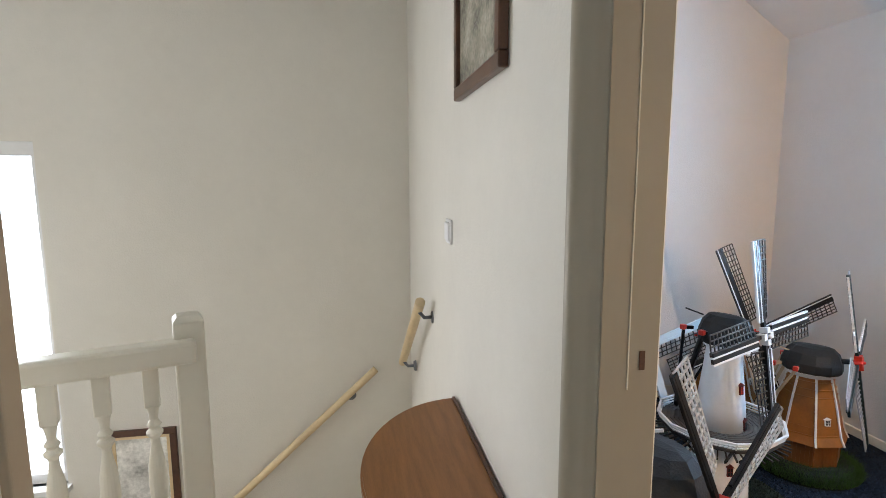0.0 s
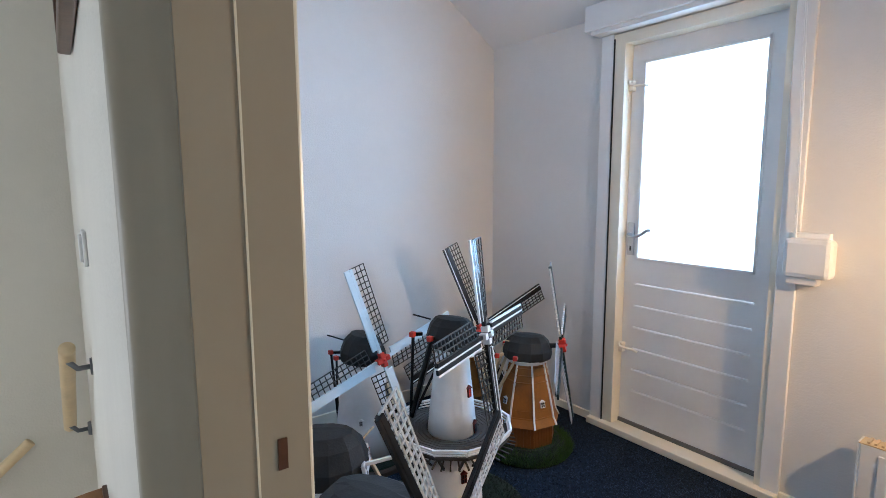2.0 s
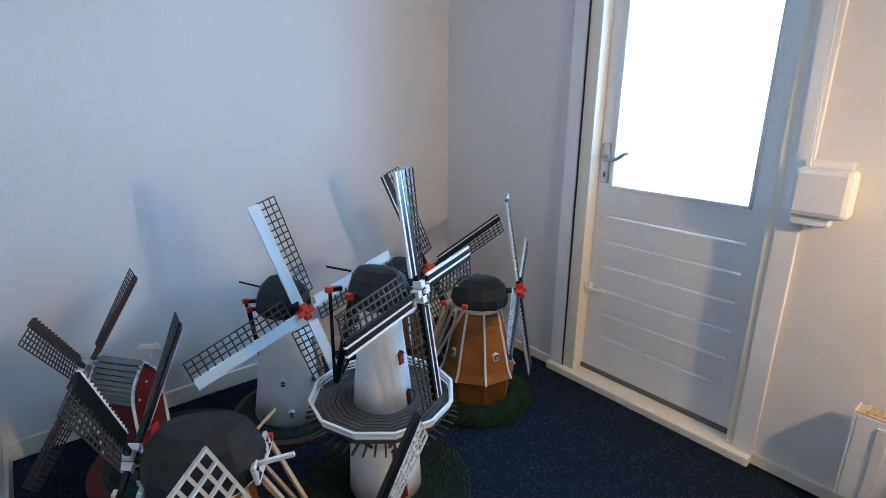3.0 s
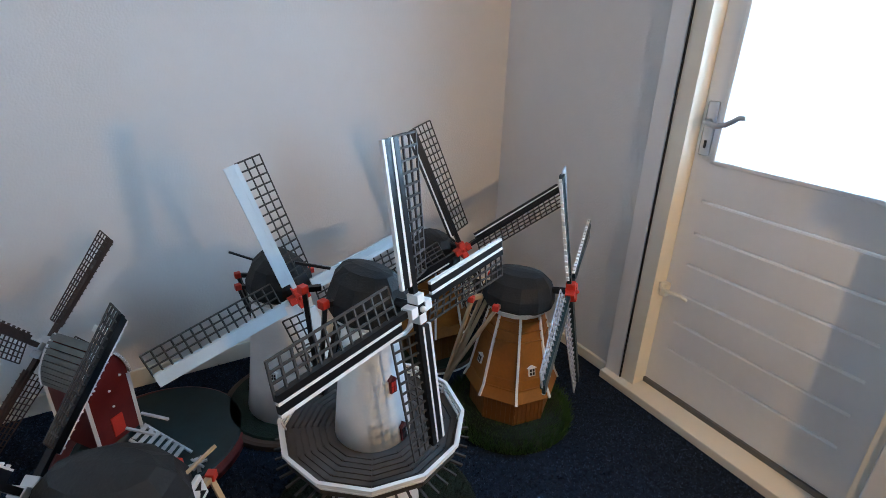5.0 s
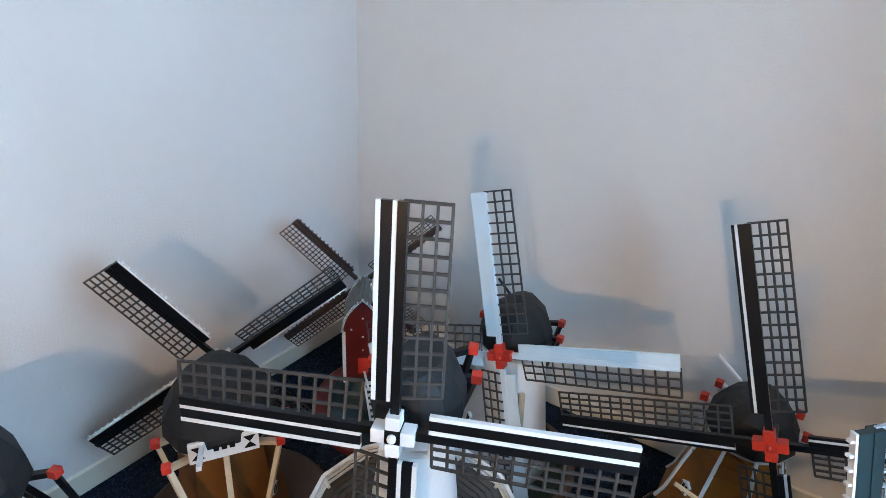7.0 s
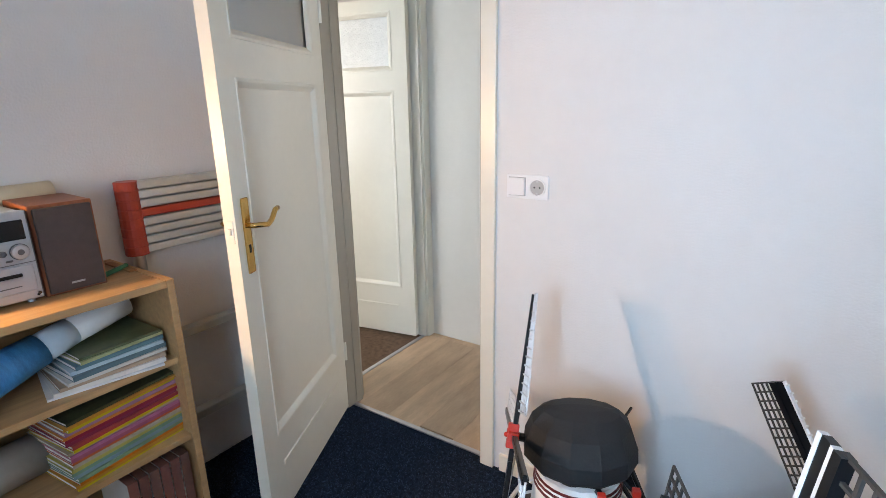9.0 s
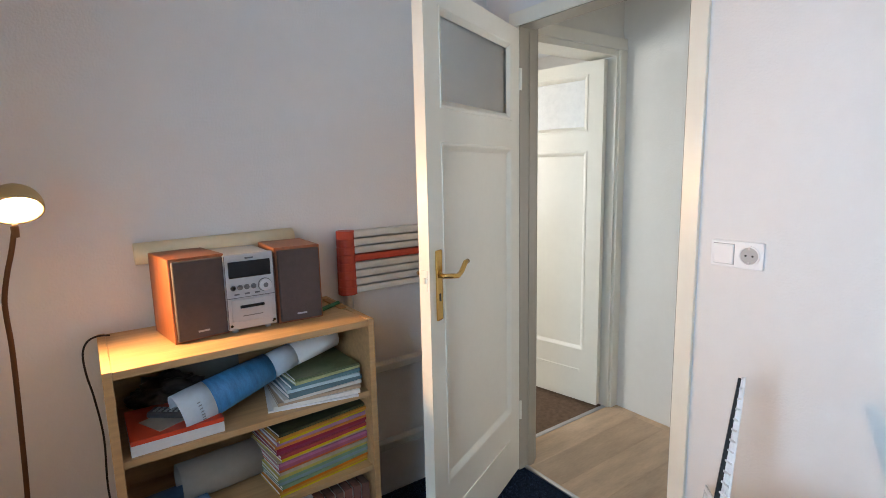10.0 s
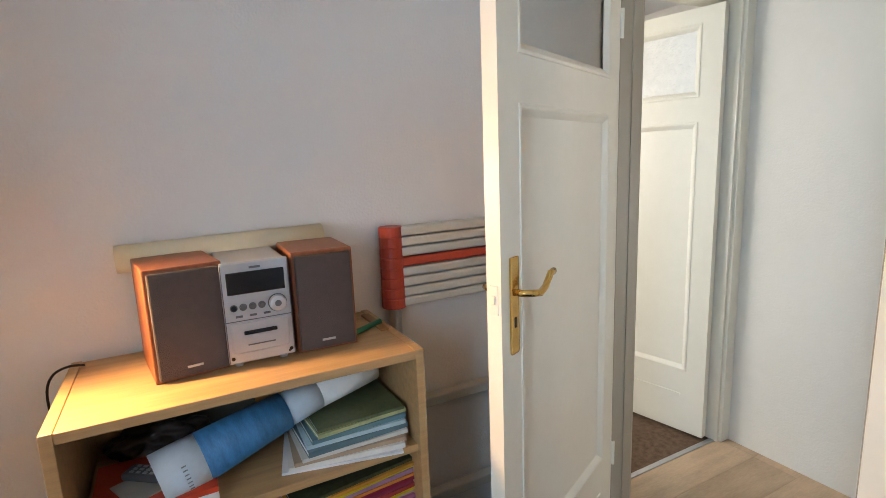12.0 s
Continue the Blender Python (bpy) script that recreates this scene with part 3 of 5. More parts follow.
def grass_tufts(parent, r0, r1, n, height, z0=0.0, dome=0.0, blades=None):
    random.seed(7)
    verts, faces = [], []
    for _ in range(n):
        a, r = random.uniform(0, 2 * math.pi), math.sqrt(random.uniform(r0 * r0, r1 * r1))
        x, y = r * math.cos(a), r * math.sin(a)
        z = z0 + dome * (1 - (r / r1) ** 2)
        b, h = random.uniform(0, math.pi), height * random.uniform(0.5, 1.2)
        dx, dy = 0.0016 * math.cos(b), 0.0016 * math.sin(b)
        lx, ly = random.uniform(-0.4, 0.4) * h + 0.25 * h * math.cos(a), random.uniform(-0.4, 0.4) * h + 0.25 * h * math.sin(a)
        i = len(verts)
        verts += [(x - dx, y - dy, z), (x + dx, y + dy, z), (x + lx, y + ly, z + h)]
        faces.append((i, i + 1, i + 2))
    me = bpy.data.meshes.new("grass")
    me.from_pydata(verts, [], faces)
    me.materials.append(blades or GRASS)
    ob = new("grass", me)
    ob.parent = parent
    return tagged(ob, "short artificial grass", kind="stuff")


G = "model windmills on the carpet"


def big_gallery_mill():
    """White round tower with a twelve-sided gallery and striped sails."""
    c = (1.024, 1.080)
    turn = 23
    mill = thing("model_windmill", pose(c[0], c[1], 0), "large white tower windmill model with grey gallery and striped sails", "model windmill", G)
    part("base", turned([(0.30, 0), (0.30, 0.010), (0.29, 0.014)], 40), GRASSDK, mill, "dark green flocked round base")
    part("lower_tower", turned([(0.125, 0.012), (0.120, 0.10), (0.108, 0.334)], 28), MWHITE, mill, "", True)
    part("tower", turned([(0.098, 0.346), (0.089, 0.44), (0.072, 0.59), (0.064, 0.688)], 28), MWHITE, mill, "tapered white upper tower", True)
    deck = part("deck", turned([(0.225, 0.332), (0.228, 0.346)], 12, turn=0.1), DECK, mill, "grey-brown decking in twelve segments")
    for j in range(7):
        r = 0.117 + 0.0160 * j
        bm = bmesh.new()
        for i in range(12):
            a0, a1 = 0.1 + 2 * math.pi * i / 12, 0.1 + 2 * math.pi * (i + 1) / 12
            beam(bm, (r * math.cos(a0), r * math.sin(a0), 0.3475), (r * math.cos(a1), r * math.sin(a1), 0.3475), 0.0122, 0.006)
        part("plank_ring", bm, DECK, deck)
    for i in range(12):
        a0, a1 = 0.1 + 2 * math.pi * i / 12, 0.1 + 2 * math.pi * (i + 1) / 12
        p, q = (math.cos(a0), math.sin(a0)), (math.cos(a1), math.sin(a1))
        for z, w, mt in ((0.339, 0.011, LATT), (0.353, 0.0055, MWHITE), (0.363, 0.0055, MWHITE), (0.374, 0.009, MWHITE)):
            bm = bmesh.new()
            ring = 0.224 + 0.35 * (z - 0.339)
            beam(bm, (ring * p[0], ring * p[1], z), (ring * q[0], ring * q[1], z), w, w * 0.8)
            part("rail", bm, mt, mill)
        bm = bmesh.new()
        beam(bm, (0.222 * p[0], 0.222 * p[1], 0.344), (0.236 * p[0], 0.236 * p[1], 0.376), 0.006)
        part("post", bm, MWHITE, mill)
        bm = bmesh.new()
        beam(bm, (0.112 * p[0], 0.112 * p[1], 0.234), (0.20 * p[0], 0.20 * p[1], 0.331), 0.008)
        beam(bm, (0.19 * p[0], 0.19 * p[1], 0.319), (0.252 * p[0], 0.252 * p[1], 0.314), 0.006)
        part("bracket", bm, LATT, mill)
        for f in (0.25, 0.5, 0.75):
            e = (p[0] + (q[0] - p[0]) * f, p[1] + (q[1] - p[1]) * f)
            part("joist_end", beam(bmesh.new(), (0.19 * e[0], 0.19 * e[1], 0.320), (0.258 * e[0], 0.258 * e[1], 0.311), 0.005), LATT, mill)
    grass_tufts(mill, 0.125, 0.295, 7000, 0.018, 0.010, 0.0, GRASSDK)
    part("cap", cap_shape(0.085, 0.115, turn, 1.2), CAPMAT, mill, "charcoal felt cap").location = (0, 0, 0.690)
    bm = turned([(0.078, 0.677), (0.080, 0.692)], 12)
    part("cap_rim", bm, MWHITE, mill)
    # curved white front beam under the hub
    q = pose(0, 0, 0, 0, 0, turn)
    bm = bmesh.new()
    tube(bm, [q @ Vector((-0.045, -0.10, 0.70)), q @ Vector((-0.04, -0.104, 0.675)), q @ Vector((0.0, -0.108, 0.668)), q @ Vector((0.04, -0.104, 0.675)), q @ Vector((0.045, -0.10, 0.70))], 0.006)
    part("front_board", bm, MWHITE, mill)
    h = Vector((1.074, 0.941, 0.755)) - Vector((c[0], c[1], 0))
    sails(mill, h, turn, 1.2, 0.360, (LATT, BLACK, 3, 12, 0.068, [(-0.014, -0.007, 0.0, MWHITE), (-0.031, -0.014, 0.001, BLACK), (-0.038, -0.031, 0.0, MWHITE)], 0.16, 0.0042, False, MWHITE))
    tail_poles(mill, (0.722, 0.36), turn, 0.075, 0.19, BLACK)
    mill_window(mill, on_cone(-75, 0.083, 0.50, 4), RED, DKRED, 0.018, 0.035)
    mill_window(mill, on_cone(-62, 0.097, 0.350, 4), BLACK, DKRED, 0.020, 0.040)
    mill_window(mill, on_cone(-105, 0.116, 0.18, 3), BLACK, DKRED, 0.022, 0.038)
    part("door", bx(-0.016, 0.016, -0.004, 0.01, 0, 0.055, 0.002, on_cone(-95, 0.122, 0.03, 3)), DKRED, mill)
    return mill


def white_mill():
    c = (0.955, 1.690)
    turn = 4
    mill = thing("model_windmill", pose(c[0], c[1], 0), "white conical windmill model with pale blue boards and a red hub", "model windmill", G)
    part("base", turned([(0.25, 0), (0.25, 0.02), (0.24, 0.024)], 40), BROWNBASE, mill, "dark brown round base board")
    part("turf", turned([(0.225, 0.024), (0.22, 0.03)], 36), GRASSDK, mill)
    part("tower", turned([(0.155, 0.03), (0.135, 0.16), (0.112, 0.33), (0.094, 0.468)], 28), MWHITE, mill, "smooth white tower", True)
    part("cap_rim", turned([(0.104, 0.462), (0.106, 0.478)], 12), MWHITE, mill)
    part("cap", cap_shape(0.104, 0.135, turn, 1.1), CAPMAT, mill, "charcoal felt cap").location = (0, 0, 0.476)
    h = Vector((0.978, 1.546, 0.512)) - Vector((c[0], c[1], 0))
    sails(mill, h, turn, 16, 0.448, (LATT, PALEBLUE, 3, 14, 0.075, [(-0.034, -0.007, 0.0, PALEBLUE)], 0.13, 0.0040, False, RED))
    tail_poles(mill, (0.488, 0.10), turn, 0.095, 0.24, BLACK)
    for az, z in ((-72, 0.19), (-115, 0.07), (-125, 0.2)):
        mill_window(mill, on_cone(az, 0.160 - 0.15 * z, z, 6), BLACK, MWHITE, 0.018, 0.026)
    part("lean_board", bx(-0.009, 0.009, -0.010, 0.01, 0, 0.34, 0, on_cone(-48, 0.17, 0.03, 10)), PALEWOOD, mill)
    return mill


def octagon_mill(c, turn, hub, spin, length, style, label, base, z_cap, r_top, white_rim=True):
    """Ochre smock mill: plank base, flared skirt with white corner strips, charcoal cap."""
    mill = thing("model_windmill", pose(c[0], c[1], 0), label, "model windmill", G)
    zb, zs = 0.025 + z_cap * 0.05, z_cap * 0.36
    r0, r1 = 0.150, 0.160
    if base == "grass":
        part("base", turned([(0.215, 0), (0.215, 0.02), (0.19, 0.045), (0.16, 0.06)], 36), GRASSDK, mill, "round grassy base")
        grass_tufts(mill, 0.12, 0.225, 9000, 0.042, 0.010, 0.035)
    else:
        part("base", turned([(0.195, 0), (0.195, 0.015), (0.19, 0.02)], 40), BROWNBASE, mill, "dark round base with a white edge")
        part("base_edge", turned([(0.198, 0.002), (0.198, 0.010)], 40), MWHITE, mill)
        part("turf", turned([(0.185, 0.02), (0.18, 0.03)], 30), GRASSDK, mill)
    t0 = radians(22.5 + turn)
    pb = part("plank_base", turned([(r0 * 0.93, 0.02), (r0 * 0.93, zs)], 8, turn=t0), OCHREDK, mill, "ochre plank lower storey")
    for i in range(8):
        a = t0 + 2 * math.pi * (i + 0.5) / 8
        for k in range(7):
            off = (k - 3) * 0.0165
            rr = r0 * 0.93 * math.cos(math.pi / 8)
            m = pose(rr * math.cos(a) - off * math.sin(a), rr * math.sin(a) + off * math.cos(a), 0.02, 0, 0, math.degrees(a) + 90)
            part("plank", bx(-0.0074, 0.0074, -0.003, 0.004, 0, zs - 0.022, 0, m), OCHREDK, pb)
    prof = [(r1 * 1.04, zs), (r1 * 0.93, zs + 0.035), (r1 * 0.76, zs + (z_cap - zs) * 0.55), (r_top, z_cap)]
    part("smock", turned(prof, 8, turn=t0), OCHRE, mill, "ochre shingled smock")
    for i in range(8):
        a = t0 + 2 * math.pi * i / 8
        bm = bmesh.new()
        for (ra, za), (rb, zb2) in zip(prof, prof[1:]):
            beam(bm, (ra * 1.012 * math.cos(a), ra * 1.012 * math.sin(a), za), (rb * 1.012 * math.cos(a), rb * 1.012 * math.sin(a), zb2 + 0.001), 0.008, 0.006)
        part("corner_strip", bm, MWHITE, mill)
        b = a + math.pi / 8
        rr = (r1 * 0.84) * math.cos(math.pi / 8)
        zz = zs + (z_cap - zs) * 0.30
        if i % 2 == 0:
            mill_window(mill, on_cone(math.degrees(b), rr + 0.004, zz, 14), BLACK, MWHITE, 0.024, 0.028)
        for k in range(9):
            z = zs + 0.006 + (z_cap - zs) * k / 9.0
            f = (z - zs) / (z_cap - zs)
            ra = (r1 * (1 - 0.44 * f ** 0.8) if f < 0.6 else r1 * 0.76 + (r_top - r1 * 0.76) * (f - 0.55) / 0.45) * math.cos(math.pi / 8) + 0.0015
            hw = ra * math.tan(math.pi / 8) * 0.93
            m = pose(ra * math.cos(b), ra * math.sin(b), z, 0, 0, math.degrees(b) + 90)
            bm = bmesh.new()
            box(bm, -hw, hw, -0.002, 0.003, 0, 0.004, m)
            part("shingle_course", bm, OCHRE, mill)
    part("cap_rim", turned([(r_top * 1.12, z_cap - 0.006), (r_top * 1.2, z_cap + 0.012)], 16), MWHITE, mill)
    part("cap", cap_shape(r_top * 1.18, 0.115, turn, 1.12), CAPMAT, mill, "charcoal felt cap").location = (0, 0, z_cap + 0.010)
    h = Vector(hub) - Vector((c[0], c[1], 0))
    sails(mill, h, turn, spin, length, style)
    tail_poles(mill, (z_cap + 0.02, 0.07), turn, r_top * 1.05, 0.25, PALEWOOD if base == "grass" else MWHITE)
    return mill


def red_post_mill():
    c = (0.395, 1.675)
    mill = thing("model_windmill", pose(c[0], c[1], 0), "small red post mill model with grey roof and thin sails", "model windmill", G)
    part("base", turned([(0.29, 0), (0.29, 0.02), (0.28, 0.025)], 40, pose(0.10, 0.01, 0)), DKRED, mill, "dark red round base board")
    part("base_mat", turned([(0.26, 0.025), (0.255, 0.03)], 36, pose(0.12, 0.02, 0)), TEAL, mill, "teal painted top of the base")
    part("trestle_house", turned([(0.125, 0.03), (0.115, 0.06), (0.045, 0.155)], 8), TEAL, mill)
    q_sails = pose(0, 0, 0, 0, 0, 51)
    q = pose(-0.018, -0.005, 0, 0, 0, 38)
    w, d, z0, z1, rise = 0.066, 0.080, 0.140, 0.335, 0.128
    bm = bmesh.new()
    box(bm, -w, w, -d, d, z0, z1, q)
    body = part("body", bm, DKRED, mill, "dark red boarded body")
    n = 9
    half = [(w * (1 - (i / n) ** 2.1), z1 + rise * i / n) for i in range(n + 1)]
    pts = half + [(-x, z) for x, z in reversed(half[:-1])]
    for side in (-1, 1):
        bm = bmesh.new()
        vs0 = [bm.verts.new(q @ Vector((x, side * d, z))) for x, z in pts]
        vs1 = [bm.verts.new(q @ Vector((x, side * (d - 0.006), z))) for x, z in pts]
        bm.faces.new(vs0)
        bm.faces.new(vs1[::-1])
        for k in range(len(pts) - 1):
            bm.faces.new((vs0[k], vs0[k + 1], vs1[k + 1], vs1[k]))
        bmesh.ops.recalc_face_normals(bm, faces=bm.faces)
        part("gable", bm, DKRED, body)
        bm = bmesh.new()
        for (xa, za), (xb, zb) in zip(pts, pts[1:]):
            beam(bm, q @ Vector((xa * 1.06, side * (d + 0.006), za + 0.003)), q @ Vector((xb * 1.06, side * (d + 0.006), zb + 0.003)), 0.008, 0.007)
        part("gable_trim", bm, MWHITE, body)
        for x, z in ((-0.6 * w, z1 + 0.01), (0.6 * w, z1 + 0.01), (0, z1 + 0.055), (0, z1 - 0.02), (0, z1 - 0.075)):
            bm = bmesh.new()
            bmesh.ops.create_icosphere(bm, subdivisions=1, radius=0.0042, matrix=q @ Matrix.Translation((x, side * (d + 0.003), z)))
            part("knob", bm, MWHITE, body)
    for (xa, za), (xb, zb) in zip(pts, pts[1:]):
        up = Vector((zb - za, 0, xa - xb))
        cx, cz = (xa + xb) / 2 * 1.05, (za + zb) / 2 + 0.004
        p0, p1 = q @ Vector((cx, -d - 0.010, cz)), q @ Vector((cx, d + 0.010, cz))
        part("roof_board", beam(bmesh.new(), p0, p1, math.hypot(xb - xa, zb - za) * 0.86, 0.006, q.to_3x3() @ up), ROOFSLAT, body)
    for sx in (-1, 1):
        part("side_window", bx(-0.008, 0.008, -0.003, 0.004, 0, 0.020, 0, q @ pose(sx * w, 0.01, z1 - 0.055, 0, 0, 90 * sx)), MWHITE, body)
    for sx in (-1, 1):
        for sy in (-1, 1):
            bm = bmesh.new()
            beam(bm, q @ Vector((sx * w, sy * d, z0 - 0.02)), q @ Vector((sx * w, sy * d, z1)), 0.009)
            part("corner_post", bm, MWHITE, body)
    part("door", bx(-0.018, 0.018, -d - 0.004, -d, z0 + 0.02, z0 + 0.085, 0, q), RED, body)
    # stair and capstan in line with the sails' shaft
    q = q_sails
    for k in range(7):
        part("stair_tread", bx(-0.03, 0.03, -d - 0.03 - 0.018 * k, -d - 0.016 - 0.018 * k, z0 - 0.012 * k - 0.004, z0 - 0.012 * k, 0, q), LATTP, mill)
    bm = bmesh.new()
    for sx in (-1, 1):
        beam(bm, q @ Vector((sx * 0.033, -d - 0.01, z0 - 0.005)), q @ Vector((sx * 0.033, -d - 0.155, z0 - 0.095)), 0.007)
        beam(bm, q @ Vector((sx * 0.033, -d - 0.01, z0 + 0.04)), q @ Vector((sx * 0.033, -d - 0.10, z0 + 0.03)), 0.007)
    part("stair_string", bm, LATTP, mill)
    bm = bmesh.new()
    for i in range(3):
        a = math.pi * i / 3
        cx, cy = -0.02, -0.29
        v = q @ Vector((cx, cy, 0.062))
        dv = Vector((math.cos(a), math.sin(a), 0)) * 0.028
        beam(bm, v - dv, v + dv, 0.006)
    beam(bm, q @ Vector((-0.02, -0.29, 0.03)), q @ Vector((-0.02, -0.29, 0.08)), 0.012)
    part("winch", bm, LATTP, mill, "small pale capstan wheel")
    bm = bmesh.new()
    beam(bm, q @ Vector((0, -d, z1 + rise - 0.004)), q @ Vector((0, -d, z1 + rise + 0.045)), 0.004)
    vz = z1 + rise + 0.040
    beam(bm, q @ Vector((0, -d - 0.034, vz)), q @ Vector((0, -d + 0.034, vz)), 0.004, 0.016)
    beam(bm, q @ Vector((0, -d - 0.034, vz - 0.010)), q @ Vector((0, -d - 0.022, vz + 0.012)), 0.004, 0.012)
    beam(bm, q @ Vector((0, -d + 0.026, vz + 0.010)), q @ Vector((0, -d + 0.040, vz - 0.010)), 0.004, 0.010)
    part("weather_vane", bm, MWHITE, mill, "white weather vane")
    h = q @ Vector((0, 0.142, 0.415))
    sails(mill, h, 231, 50.5, 0.370, (LATTB, LATTB, 4, 18, 0.062, [(-0.018, -0.007, 0.0, LATTB)], 0.20, 0.0028, True, LATTP), tilt=10)
    return mill


def toothed_mill():
    """Ochre-bodied mill with a broad charcoal cap and green toothed sails towards the partition."""
    c = (0.458, 1.034)
    turn = 237
    mill = thing("model_windmill", pose(c[0], c[1], 0), "brown windmill model with broad charcoal cap and toothed black sails", "model windmill", G)
    part("base", turned([(0.27, 0), (0.27, 0.02), (0.26, 0.025)], 40), BROWNBASE, mill, "brown round base board")
    part("tower", turned([(0.15, 0.025), (0.125, 0.18), (0.108, 0.380)], 8, turn=0.3), OCHREDK, mill, "brown eight-sided tower")
    part("cap_rim", turned([(0.128, 0.375), (0.132, 0.391)], 16), MWHITE, mill)
    part("cap", cap_shape(0.132, 0.145, turn, 1.08), CAPMAT, mill, "broad charcoal felt cap").location = (0, 0, 0.387)
    h = Vector((0.315, 1.140, 0.434)) - Vector((c[0], c[1], 0))
    sails(mill, h, turn, -32, 0.40, (LATT, BLACK, 4, 14, 0.060, [(-0.028, -0.007, 0.0, BLACK), (-0.032, -0.028, 0.001, MWHITE)], 0.22, 0.0036, True, MWHITE), tilt=6)
    q = pose(0, 0, 0, 0, 0, turn)
    fb = part("front_board", bx(-0.085, 0.085, -0.007, 0.007, 0, 0.036, 0.003, q @ pose(0, -0.135, 0.375, -18, 0, 0)), MWHITE, mill, "white board under the cap's front")
    for k in range(5):
        part("dark_slot", bx(-0.064 + 0.030 * k, -0.052 + 0.030 * k, -0.009, -0.0072, 0.010, 0.026, 0, q @ pose(0, -0.135, 0.375, -18, 0, 0)), BLACK, fb)
    # decorated white tail board with dark hourglass figures
    m = q @ pose(0, 0.142, 0.398, 12, 0, 0)
    tb = part("tail_board", bx(-0.075, 0.075, -0.005, 0.006, -0.005, 0.045, 0.002, m), MWHITE, mill, "white tail board with dark hourglass figures")
    for sx in (-1, 1):
        bm = bmesh.new()
        for z, w0 in ((0.005, 1), (0.035, -1)):
            vs = [bm.verts.new(m @ Vector(p)) for p in ((sx * 0.055 - 0.014, 0.0075, z), (sx * 0.055 + 0.014, 0.0075, z), (sx * 0.055, 0.0075, 0.02))]
            bm.faces.new(vs)
            vs = [bm.verts.new(m @ Vector(p)) for p in ((sx * 0.055 - 0.014, 0.006, z), (sx * 0.055 + 0.014, 0.006, z), (sx * 0.055, 0.006, 0.02))]
            bm.faces.new(vs[::-1])
        part("hourglass", bm, BLACK, tb)
    for k in range(3):
        part("peephole", bx(-0.006 + (k - 1) * 0.017, 0.006 + (k - 1) * 0.017, 0.006, 0.0078, 0.016, 0.030, 0, m), BLACK, tb)
    tail_poles(mill, (0.372, 0.10), turn, 0.115, 0.30, PALEWOOD)
    bm = bmesh.new()
    beam(bm, m @ Vector((0.045, 0.006, 0.035)), m @ Vector((0.05, 0.10, 0.04)), 0.010)
    part("lever_beam", bm, MWHITE, mill)
    for az in (-60, 20, 100):
        mill_window(mill, on_cone(az, 0.125, 0.16, 6))
    return mill


def banded_mill():
    """White mill with red bands and a gallery, nearest to the doorway."""
    c = (0.358, 0.520)
    turn = 26
    mill = thing("model_windmill", pose(c[0], c[1], 0), "white windmill model with red bands beside the doorway", "model windmill", G)
    part("base", turned([(0.23, 0), (0.23, 0.015)], 40), BROWNBASE, mill)
    part("tower", turned([(0.165, 0.015), (0.15, 0.12), (0.13, 0.30), (0.116, 0.462)], 28), MWHITE, mill, "white tower", True)
    for z in (0.392, 0.408, 0.424):
        r = 0.130 - 0.0864 * (z - 0.30) + 0.0045
        part("band", turned([(r - 0.002, z), (r - 0.0025, z + 0.007)], 28), DKRED, mill, "dark red painted band")
    part("deck", turned([(0.215, 0.178), (0.215, 0.19)], 8, turn=0.39), DECK, mill, "grey gallery deck")
    for i in range(8):
        a0, a1 = 0.39 + 2 * math.pi * i / 8, 0.39 + 2 * math.pi * (i + 1) / 8
        for z, w in ((0.184, 0.013), (0.24, 0.010)):
            bm = bmesh.new()
            beam(bm, (0.217 * math.cos(a0), 0.217 * math.sin(a0), z), (0.217 * math.cos(a1), 0.217 * math.sin(a1), z), w)
            part("rail", bm, MWHITE, mill)
        bm = bmesh.new()
        beam(bm, (0.214 * math.cos(a0), 0.214 * math.sin(a0), 0.185), (0.214 * math.cos(a0), 0.214 * math.sin(a0), 0.243), 0.008)
        part("post", bm, MWHITE, mill)
        bm = bmesh.new()
        beam(bm, (0.14 * math.cos(a0), 0.14 * math.sin(a0), 0.09), (0.205 * math.cos(a0), 0.205 * math.sin(a0), 0.178), 0.008)
        part("bracket", bm, LATT, mill)
    part("cap_rim", turned([(0.128, 0.455), (0.138, 0.478)], 16), MWHITE, mill)
    part("cap", cap_shape(0.142, 0.150, turn, 1.06), CAPMAT, mill, "charcoal felt cap").location = (0, 0, 0.475)
    h = Vector((0.440, 0.358, 0.524)) - Vector((c[0], c[1], 0))
    sails(mill, h, turn, 23, 0.405, (LATTP, BLACK, 4, 13, 0.072, [(-0.014, -0.007, 0.0, BLACK)], 0.18, 0.0044, False, RED))
    tail_poles(mill, (0.455, 0.12), turn, 0.12, 0.28, BLACK)
    for az in (-100, -30, 30, 60):
        mill_window(mill, on_cone(az, 0.132, 0.315, 5), BLACK, DKRED, 0.013, 0.024)
    return mill


